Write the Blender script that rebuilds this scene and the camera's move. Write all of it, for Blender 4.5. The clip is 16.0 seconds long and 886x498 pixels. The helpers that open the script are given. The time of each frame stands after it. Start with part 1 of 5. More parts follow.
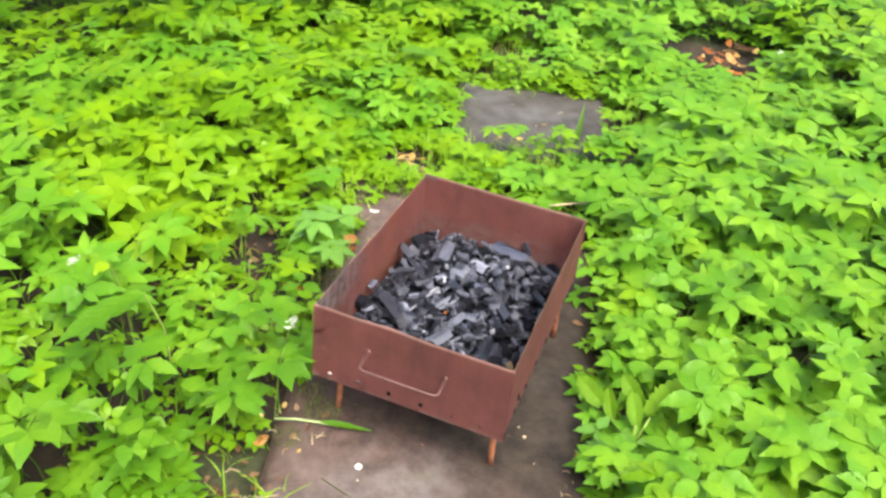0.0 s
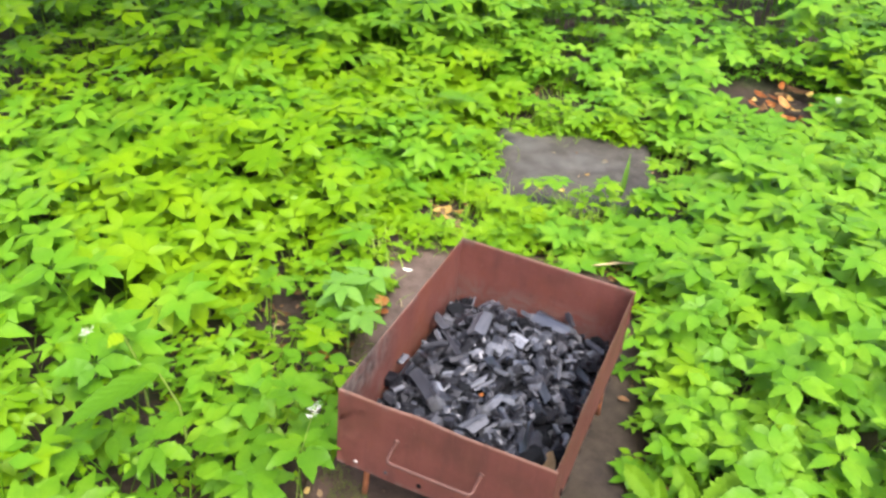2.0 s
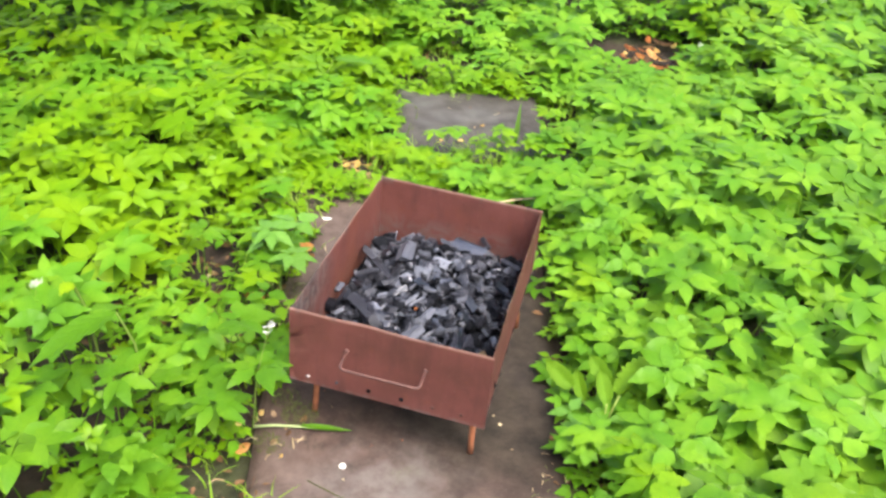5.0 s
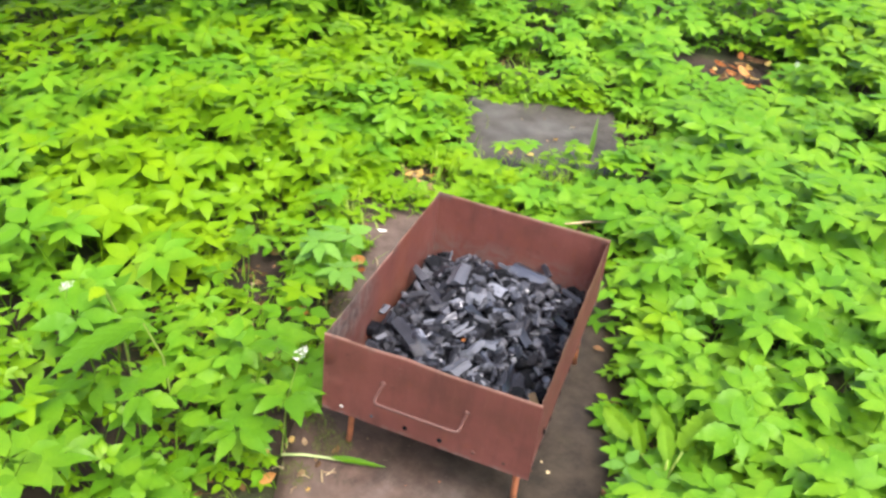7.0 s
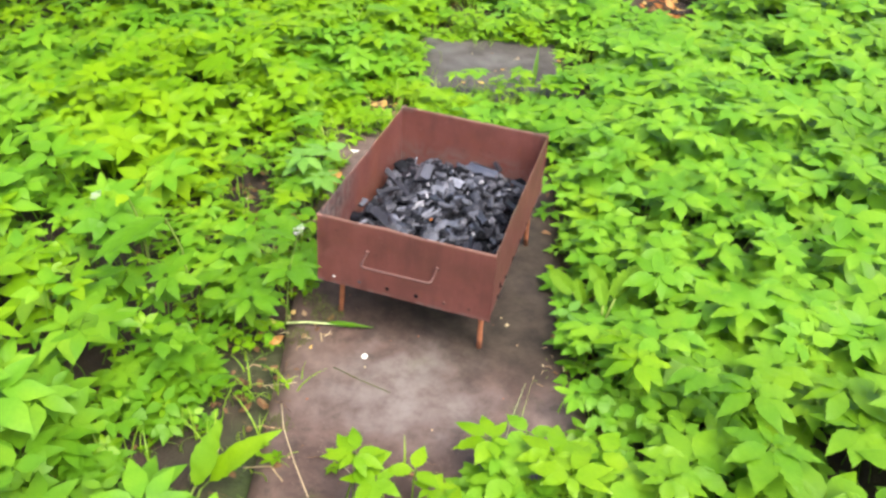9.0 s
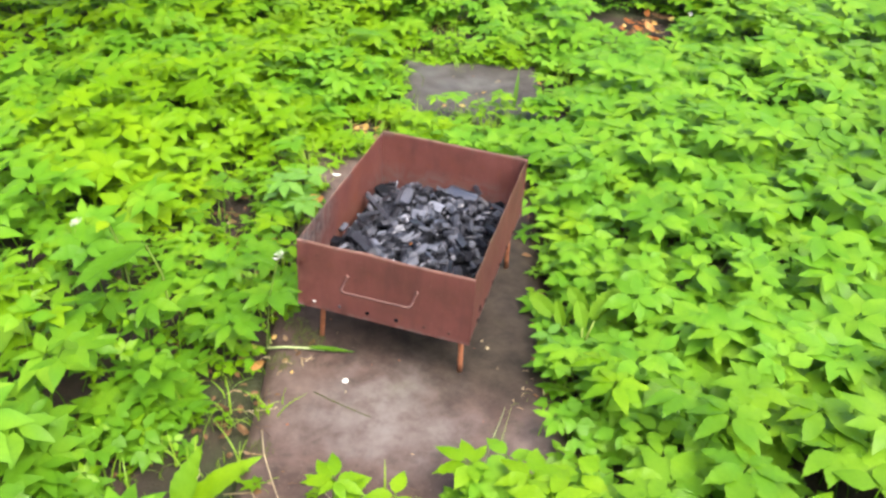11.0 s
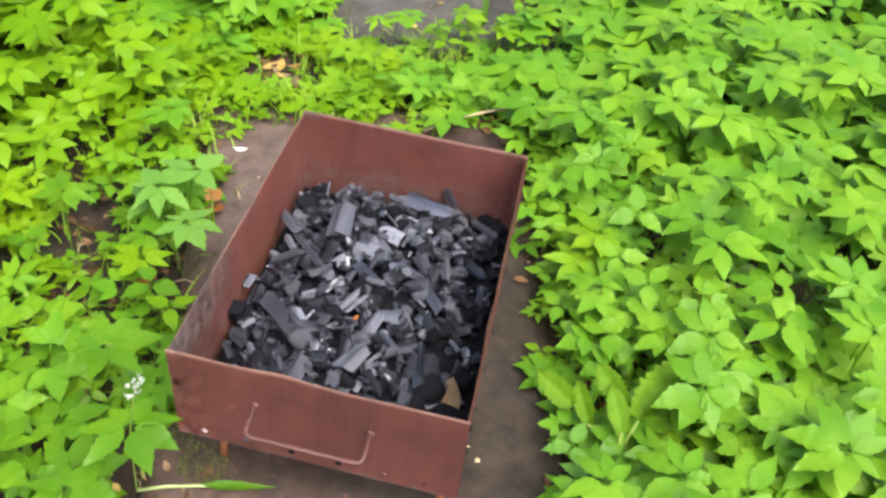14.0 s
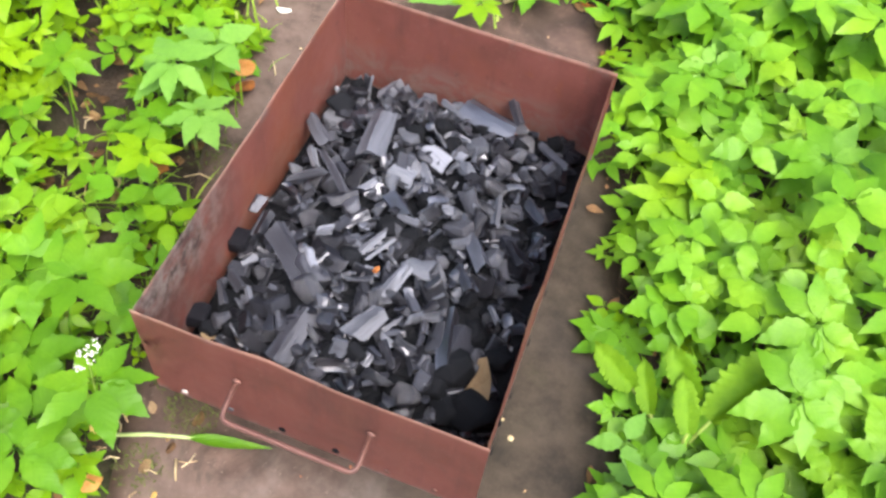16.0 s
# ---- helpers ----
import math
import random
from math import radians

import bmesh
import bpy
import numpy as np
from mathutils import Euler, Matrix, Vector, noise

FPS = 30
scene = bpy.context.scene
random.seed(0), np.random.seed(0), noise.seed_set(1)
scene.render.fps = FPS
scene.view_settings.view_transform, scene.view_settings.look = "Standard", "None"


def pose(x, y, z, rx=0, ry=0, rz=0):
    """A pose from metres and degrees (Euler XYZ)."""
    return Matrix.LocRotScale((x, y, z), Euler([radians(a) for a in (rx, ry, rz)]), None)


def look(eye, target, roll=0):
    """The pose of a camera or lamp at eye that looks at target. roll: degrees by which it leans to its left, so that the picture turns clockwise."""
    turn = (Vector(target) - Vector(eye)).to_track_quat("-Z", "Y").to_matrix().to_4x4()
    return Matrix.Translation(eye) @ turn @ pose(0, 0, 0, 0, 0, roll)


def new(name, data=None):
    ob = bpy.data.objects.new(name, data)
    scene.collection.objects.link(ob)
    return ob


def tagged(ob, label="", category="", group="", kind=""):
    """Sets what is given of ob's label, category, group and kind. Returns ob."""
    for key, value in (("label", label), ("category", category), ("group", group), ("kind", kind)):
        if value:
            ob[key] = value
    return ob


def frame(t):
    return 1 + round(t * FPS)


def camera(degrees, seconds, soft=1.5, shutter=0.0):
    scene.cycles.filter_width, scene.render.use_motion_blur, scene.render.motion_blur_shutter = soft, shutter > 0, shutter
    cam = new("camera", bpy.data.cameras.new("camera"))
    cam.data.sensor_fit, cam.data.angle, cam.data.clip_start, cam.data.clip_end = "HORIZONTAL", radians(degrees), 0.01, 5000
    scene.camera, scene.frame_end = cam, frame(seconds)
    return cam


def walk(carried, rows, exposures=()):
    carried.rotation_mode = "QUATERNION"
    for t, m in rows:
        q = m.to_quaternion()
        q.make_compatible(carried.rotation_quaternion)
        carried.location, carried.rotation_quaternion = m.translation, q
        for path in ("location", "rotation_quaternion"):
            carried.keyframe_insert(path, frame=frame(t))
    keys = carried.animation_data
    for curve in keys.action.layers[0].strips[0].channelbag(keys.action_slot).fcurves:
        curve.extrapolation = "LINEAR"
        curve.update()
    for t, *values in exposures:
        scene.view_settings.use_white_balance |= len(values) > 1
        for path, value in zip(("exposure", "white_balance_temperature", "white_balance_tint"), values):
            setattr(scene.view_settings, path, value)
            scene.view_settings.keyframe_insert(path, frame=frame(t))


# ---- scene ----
# ---- the camera and its walk ----
cam = camera(51.0, 16.0, soft=2.8)
PATH = [
    (0, (0.589, -1.115, 1.265), (0.066, 0.453, 0.14), 6.6),
    (0.5, (0.549, -1.047, 1.235), (-0.045, 0.515, 0.137), 6.5),
    (1, (0.53, -0.976, 1.208), (-0.129, 0.583, 0.141), 5.9),
    (1.5, (0.528, -0.955, 1.219), (-0.131, 0.613, 0.166), 6.2),
    (2, (0.528, -0.971, 1.27), (-0.081, 0.59, 0.178), 5.7),
    (2.5, (0.525, -1.067, 1.274), (0.0, 0.528, 0.188), 5.5),
    (3, (0.514, -1.162, 1.257), (0.074, 0.465, 0.18), 5.7),
    (3.5, (0.525, -1.205, 1.253), (0.125, 0.434, 0.178), 5.3),
    (4, (0.527, -1.2, 1.247), (0.143, 0.44, 0.169), 5.3),
    (6.5, (0.518, -1.115, 1.263), (0.136, 0.513, 0.167), 7.5),
    (7, (0.519, -1.041, 1.216), (-0.001, 0.547, 0.117), 6.6),
    (7.5, (0.553, -1.093, 1.229), (0.0, 0.456, 0.092), 4.8),
    (8, (0.599, -1.234, 1.265), (0.092, 0.321, 0.113), 4.0),
    (8.5, (0.632, -1.352, 1.264), (0.173, 0.225, 0.123), 4.0),
    (9, (0.642, -1.394, 1.267), (0.205, 0.189, 0.125), 4.5),
    (11.5, (0.658, -1.391, 1.285), (0.25, 0.23, 0.188), 4.2),
    (12, (0.633, -1.308, 1.258), (0.242, 0.322, 0.165), 3.7),
    (12.5, (0.59, -1.12, 1.223), (0.187, 0.49, 0.107), 2.0),
    (13, (0.517, -0.936, 1.191), (0.163, 0.636, 0.007), 1.8),
    (13.5, (0.44, -0.781, 1.173), (0.174, 0.727, -0.114), 3.4),
    (14, (0.403, -0.637, 1.126), (0.189, 0.812, -0.235), 6.7),
    (14.5, (0.4, -0.463, 1.082), (0.141, 0.893, -0.366), 8.0),
    (15, (0.39, -0.378, 1.043), (0.102, 0.894, -0.473), 7.5),
    (15.5, (0.382, -0.356, 1.053), (0.115, 0.835, -0.531), 8.7),
    (16, (0.387, -0.339, 1.054), (0.091, 0.768, -0.586), 7.3),
]
walk(cam, [(t, look(eye, target, roll)) for t, eye, target, roll in PATH], [(0, 1.81), (12.5, 1.81), (14.5, 1.60), (15.2, 1.76), (16, 1.96)])

# ---- world and light: bright overcast day ----
world = bpy.data.worlds.new("overcast_sky")
scene.world = world
world.use_nodes = True
wn = world.node_tree
bg = wn.nodes["Background"]
sky = wn.nodes.new("ShaderNodeTexSky")
sky.sky_type = 'NISHITA'
sky.sun_disc = False
sky.sun_elevation = radians(59)
sky.sun_rotation = radians(130)
sky.air_density, sky.dust_density, sky.ozone_density = 1.0, 6.0, 0.6
wn.links.new(sky.outputs[0], bg.inputs[0])
bg.inputs[1].default_value = 0.13

sun_data = bpy.data.lights.new("sun", 'SUN')
sun_data.energy = 1.5
sun_data.angle = radians(60)
sun_data.color = (1.0, 0.97, 0.92)
sun = new("sun", sun_data)
sun.matrix_world = look((2.3, -1.9, 5.0), (0, 0, 0))


# ---- materials ----
def nodes_of(name):
    m = bpy.data.materials.new(name)
    m.use_nodes = True
    nt = m.node_tree
    return m, nt, nt.nodes["Principled BSDF"], nt.nodes["Material Output"]


def add(nt, kind, **values):
    n = nt.nodes.new(kind)
    for key, value in values.items():
        n.inputs[key].default_value = value
    return n


def noise_tex(nt, scale, detail=4.0, rough=0.6, vector=None, distortion=0.0):
    n = add(nt, "ShaderNodeTexNoise", Scale=scale, Detail=detail, Roughness=rough, Distortion=distortion)
    if vector:
        nt.links.new(vector, n.inputs["Vector"])
    return n.outputs["Fac"]


def ramp(nt, fac, stops):
    r = nt.nodes.new("ShaderNodeValToRGB")
    e = r.color_ramp.elements
    while len(e) < len(stops):
        e.new(0.5)
    for item, (p, c) in zip(e, stops):
        item.position, item.color = p, (*c, 1) if len(c) == 3 else c
    nt.links.new(fac, r.inputs[0])
    return r.outputs[0]


def mixc(nt, fac, a, b, mode='MIX'):
    m = nt.nodes.new("ShaderNodeMix")
    m.data_type, m.blend_type = 'RGBA', mode
    for sock, v in ((m.inputs[0], fac), (m.inputs[6], a), (m.inputs[7], b)):
        if isinstance(v, (int, float)):
            sock.default_value = v
        elif isinstance(v, tuple):
            sock.default_value = (*v, 1)
        else:
            nt.links.new(v, sock)
    return m.outputs[2]


def maths(nt, op, a, b=0.0, c=0.0):
    m = nt.nodes.new("ShaderNodeMath")
    m.operation = op
    for sock, v in zip(m.inputs, (a, b, c)):
        if isinstance(v, (int, float)):
            sock.default_value = v
        else:
            nt.links.new(v, sock)
    return m.outputs[0]


def span(nt, value, lo, hi):
    m = nt.nodes.new("ShaderNodeMapRange")
    m.interpolation_type = 'SMOOTHSTEP'
    nt.links.new(value, m.inputs[0])
    m.inputs[1].default_value, m.inputs[2].default_value = lo, hi
    return m.outputs[0]


def bump(nt, bsdf, height, strength, distance):
    b = add(nt, "ShaderNodeBump", Strength=strength, Distance=distance)
    nt.links.new(height, b.inputs["Height"])
    nt.links.new(b.outputs[0], bsdf.inputs["Normal"])


def coords(nt, which="Object"):
    return nt.nodes.new("ShaderNodeTexCoord").outputs[which]


def world_place(nt):
    return nt.nodes.new("ShaderNodeNewGeometry").outputs["Position"]


def leaf_material(name, dark, mid, light, through_light, gloss=0.42, veins=0.08):
    m, nt, p, out = nodes_of(name)
    geo = nt.nodes.new("ShaderNodeNewGeometry")
    info = nt.nodes.new("ShaderNodeObjectInfo")
    pos = geo.outputs["Position"]
    rnd = maths(nt, 'FRACT', maths(nt, 'ADD', geo.outputs["Random Per Island"], info.outputs["Random"]))
    patch = noise_tex(nt, 1.6, 3.0, 0.55, pos)
    single = noise_tex(nt, 9.0, 2.0, 0.5, pos)
    tone = maths(nt, 'ADD', maths(nt, 'MULTIPLY', rnd, 0.10), maths(nt, 'MULTIPLY_ADD', patch, 0.30, 0.10))
    tone = maths(nt, 'ADD', tone, maths(nt, 'MULTIPLY', single, 0.72))
    base = ramp(nt, tone, [(0.18, dark), (0.6, mid), (1.0, light)])
    fine = noise_tex(nt, 130.0, 3.0, 0.7, pos)
    base = mixc(nt, 0.35, base, ramp(nt, fine, [(0.3, (0.35, 0.4, 0.3)), (0.7, (0.62, 0.6, 0.55))]), 'OVERLAY')
    nt.links.new(base, p.inputs["Base Color"])
    rough = maths(nt, 'ADD', maths(nt, 'MULTIPLY', fine, 0.2), gloss - 0.1)
    nt.links.new(rough, p.inputs["Roughness"])
    p.inputs["Specular IOR Level"].default_value = 0.24
    if veins:
        uv = nt.nodes.new("ShaderNodeUVMap")
        sep = nt.nodes.new("ShaderNodeSeparateXYZ")
        nt.links.new(uv.outputs[0], sep.inputs[0])
        off = maths(nt, 'ABSOLUTE', maths(nt, 'SUBTRACT', sep.outputs[0], 0.5))
        rib = maths(nt, 'SINE', maths(nt, 'MULTIPLY', maths(nt, 'SUBTRACT', sep.outputs[1], maths(nt, 'MULTIPLY', off, 0.55)), 50.0))
        bump(nt, p, maths(nt, 'ADD', rib, maths(nt, 'MULTIPLY', fine, 1.5)), veins, 0.0012)
    tr = nt.nodes.new("ShaderNodeBsdfTranslucent")
    nt.links.new(mixc(nt, 1.0, base, through_light, 'MULTIPLY'), tr.inputs[0])
    mix = nt.nodes.new("ShaderNodeMixShader")
    mix.inputs[0].default_value = 0.25
    nt.links.new(p.outputs[0], mix.inputs[1])
    nt.links.new(tr.outputs[0], mix.inputs[2])
    nt.links.new(mix.outputs[0], out.inputs[0])
    return m


def simple_material(name, stops, scale=25.0, rough=0.7, bump_by=0.3, distance=0.002, spec=0.4, vary=0.25):
    m, nt, p, out = nodes_of(name)
    at = coords(nt)
    info = nt.nodes.new("ShaderNodeObjectInfo")
    a = noise_tex(nt, scale, 6.0, 0.65, at)
    b = noise_tex(nt, scale * 7, 3.0, 0.6, at)
    f = maths(nt, 'ADD', maths(nt, 'MULTIPLY', a, 0.7), maths(nt, 'MULTIPLY', b, 0.3))
    f = maths(nt, 'ADD', f, maths(nt, 'MULTIPLY', maths(nt, 'SUBTRACT', info.outputs["Random"], 0.5), vary))
    nt.links.new(ramp(nt, f, stops), p.inputs["Base Color"])
    nt.links.new(maths(nt, 'ADD', maths(nt, 'MULTIPLY', b, 0.25), rough - 0.12), p.inputs["Roughness"])
    p.inputs["Specular IOR Level"].default_value = spec
    bump(nt, p, f, bump_by, distance)
    return m


LEAF = leaf_material("elder_leaf", (0.040, 0.128, 0.003), (0.104, 0.225, 0.003), (0.190, 0.312, 0.004), (1.25, 1.25, 0.5))
LEAF_BLUE = leaf_material("cool_leaf", (0.024, 0.100, 0.005), (0.089, 0.224, 0.009), (0.194, 0.338, 0.014), (1.15, 1.2, 0.5))
# darker copy of the leaf colour, for plants that stand in shade
LEAF_SHADED = leaf_material("shade_toned_leaf", (0.023, 0.085, 0.004), (0.070, 0.180, 0.006), (0.145, 0.270, 0.009), (1.15, 1.2, 0.5))
CRINKLED = leaf_material("crinkled_leaf", (0.045, 0.130, 0.002), (0.092, 0.205, 0.003), (0.160, 0.285, 0.005), (1.3, 1.25, 0.4), 0.66, 0.06)
DOCK = leaf_material("dock_leaf", (0.030, 0.095, 0.004), (0.066, 0.170, 0.006), (0.110, 0.230, 0.010), (1.1, 1.15, 0.5), 0.40, 0.2)
LEAF_PALE = leaf_material("pale_bluish_leaf", (0.060, 0.165, 0.022), (0.115, 0.255, 0.038), (0.180, 0.330, 0.060), (1.15, 1.2, 0.6))
YELLOW_GREEN = leaf_material("yellow_green_leaf", (0.10, 0.20, 0.004), (0.18, 0.29, 0.005), (0.26, 0.36, 0.008), (1.2, 1.1, 0.5))
BLADE = leaf_material("grass_blade", (0.07, 0.18, 0.012), (0.16, 0.30, 0.02), (0.30, 0.38, 0.05), (1.2, 1.1, 0.6), veins=0)
STALK = simple_material("green_stalk", [(0.3, (0.14, 0.25, 0.03)), (0.7, (0.28, 0.36, 0.08))], 60, 0.6)
PALE_STALK = simple_material("pale_green_stalk", [(0.3, (0.25, 0.33, 0.12)), (0.7, (0.42, 0.47, 0.24))], 60, 0.5)
DRY_STALK = simple_material("dry_stalk", [(0.3, (0.32, 0.24, 0.12)), (0.7, (0.55, 0.47, 0.30))], 80, 0.7)
DRY_LEAF = simple_material("dry_leaf", [(0.25, (0.22, 0.07, 0.02)), (0.55, (0.50, 0.20, 0.05)), (0.8, (0.65, 0.38, 0.14))], 40, 0.6, 0.4, 0.002, 0.3, 0.5)
YELLOW_LEAF = simple_material("yellow_leaf", [(0.3, (0.42, 0.26, 0.06)), (0.7, (0.70, 0.52, 0.20))], 40, 0.6, 0.4, 0.002, 0.3, 0.4)
MOSS = simple_material("moss", [(0.3, (0.035, 0.05, 0.008)), (0.7, (0.10, 0.12, 0.025))], 60, 0.85)
LITTER = simple_material("leaf_litter", [(0.3, (0.05, 0.028, 0.014)), (0.55, (0.17, 0.09, 0.035)), (0.75, (0.36, 0.25, 0.12))], 30, 0.8)
PETAL = simple_material("white_petal", [(0.3, (0.72, 0.72, 0.66)), (0.7, (0.85, 0.85, 0.80))], 90, 0.6)
TAN = simple_material("tan_wood_scrap", [(0.3, (0.22, 0.14, 0.07)), (0.7, (0.40, 0.29, 0.17))], 35, 0.75)


def soil_material():
    m, nt, p, out = nodes_of("soil")
    at = world_place(nt)
    big, mid, fine = noise_tex(nt, 1.1, 5, 0.6, at), noise_tex(nt, 14, 6, 0.7, at), noise_tex(nt, 110, 4, 0.7, at)
    base = ramp(nt, mid, [(0.3, (0.012, 0.0075, 0.005)), (0.55, (0.030, 0.0185, 0.0115)), (0.8, (0.070, 0.043, 0.026))])
    moss = ramp(nt, fine, [(0.3, (0.014, 0.026, 0.004)), (0.75, (0.040, 0.060, 0.010))])
    base = mixc(nt, span(nt, big, 0.52, 0.68), base, moss)
    away = nt.nodes.new("ShaderNodeVectorMath")
    away.operation = 'DISTANCE'
    nt.links.new(at, away.inputs[0])
    away.inputs[1].default_value = (-0.3, 1.6, 0.0)
    lawn = ramp(nt, fine, [(0.3, (0.030, 0.075, 0.008)), (0.75, (0.085, 0.170, 0.018))])
    base = mixc(nt, maths(nt, 'MULTIPLY', span(nt, away.outputs["Value"], 3.2, 5.2), span(nt, mid, 0.30, 0.55)), base, lawn)
    nt.links.new(base, p.inputs["Base Color"])
    p.inputs["Roughness"].default_value = 0.9
    bump(nt, p, maths(nt, 'ADD', mid, maths(nt, 'MULTIPLY', fine, 0.5)), 0.8, 0.012)
    return m


def slab_material(name, low, mean, high, sheen=None, darkened=None, dry=None):
    m, nt, p, out = nodes_of(name)
    at = world_place(nt)
    big, mid, fine = noise_tex(nt, 2.6, 5, 0.55, at), noise_tex(nt, 22, 6, 0.7, at), noise_tex(nt, 160, 4, 0.7, at)
    base = ramp(nt, big, [(0.3, low), (0.5, mean), (0.72, high)])
    base = mixc(nt, 0.8, base, ramp(nt, mid, [(0.3, (0.24, 0.22, 0.20)), (0.7, (0.70, 0.67, 0.64))]), 'OVERLAY')
    stain = noise_tex(nt, 8.5, 6, 0.72, at, 1.2)
    base = mixc(nt, maths(nt, 'MULTIPLY', span(nt, stain, 0.50, 0.36), 0.55), base, (0.022, 0.016, 0.012))
    base = mixc(nt, span(nt, fine, 0.60, 0.72), base, (0.15, 0.115, 0.095))
    moss = maths(nt, 'MULTIPLY', span(nt, noise_tex(nt, 6.0, 4, 0.6, at), 0.62, 0.74), span(nt, fine, 0.4, 0.6))
    base = mixc(nt, maths(nt, 'MULTIPLY', moss, 0.7), base, (0.07, 0.085, 0.018))
    wet = span(nt, big, 0.46, 0.62)
    # pale sky sheen painted into the base colour here; the surface is smoother too
    if sheen:
        far = nt.nodes.new("ShaderNodeVectorMath")
        far.operation = 'DISTANCE'
        nt.links.new(at, far.inputs[0])
        far.inputs[1].default_value = sheen
        ragged = maths(nt, 'ADD', far.outputs["Value"], maths(nt, 'MULTIPLY', maths(nt, 'SUBTRACT', noise_tex(nt, 9.0, 4, 0.6, at), 0.5), 0.28))
        base = mixc(nt, maths(nt, 'MULTIPLY', span(nt, ragged, 0.22, 0.03), span(nt, mid, 0.15, 0.75)), base, (0.150, 0.134, 0.126))
        wet = maths(nt, 'MAXIMUM', wet, maths(nt, 'MULTIPLY', span(nt, ragged, 0.19, 0.06), 1.15))
    if dry:
        far = nt.nodes.new("ShaderNodeVectorMath")
        far.operation = 'DISTANCE'
        nt.links.new(at, far.inputs[0])
        far.inputs[1].default_value = dry
        patch = maths(nt, 'ADD', far.outputs["Value"], maths(nt, 'MULTIPLY', maths(nt, 'SUBTRACT', noise_tex(nt, 8.0, 5, 0.65, at), 0.5), 0.30))
        base = mixc(nt, maths(nt, 'MULTIPLY', span(nt, patch, 0.34, 0.14), span(nt, mid, 0.2, 0.75)), base, (0.122, 0.091, 0.075))
    # ragged patch around this point, darker brown and less glossy
    if darkened:
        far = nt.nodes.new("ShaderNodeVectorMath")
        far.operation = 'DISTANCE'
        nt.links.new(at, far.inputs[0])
        far.inputs[1].default_value = darkened
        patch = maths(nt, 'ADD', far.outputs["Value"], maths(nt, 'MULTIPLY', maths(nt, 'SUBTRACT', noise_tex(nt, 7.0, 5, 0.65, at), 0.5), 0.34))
        dark_mask = span(nt, patch, 0.46, 0.20)
        base = mixc(nt, maths(nt, 'MULTIPLY', dark_mask, 0.85), base, mixc(nt, span(nt, mid, 0.3, 0.7), (0.009, 0.0072, 0.0045), (0.036, 0.029, 0.019)))
        wet = maths(nt, 'MULTIPLY', wet, maths(nt, 'SUBTRACT', 1.0, maths(nt, 'MULTIPLY', dark_mask, 0.8)))
    nt.links.new(base, p.inputs["Base Color"])
    nt.links.new(maths(nt, 'MULTIPLY_ADD', wet, 0.20, 0.27), p.inputs["Specular IOR Level"])
    nt.links.new(maths(nt, 'ADD', maths(nt, 'SUBTRACT', 0.62, maths(nt, 'MULTIPLY', wet, 0.28)), maths(nt, 'MULTIPLY', fine, 0.15)), p.inputs["Roughness"])
    bump(nt, p, maths(nt, 'ADD', maths(nt, 'MULTIPLY', mid, 0.6), maths(nt, 'MULTIPLY', fine, 0.3)), 0.4, 0.003)
    return m


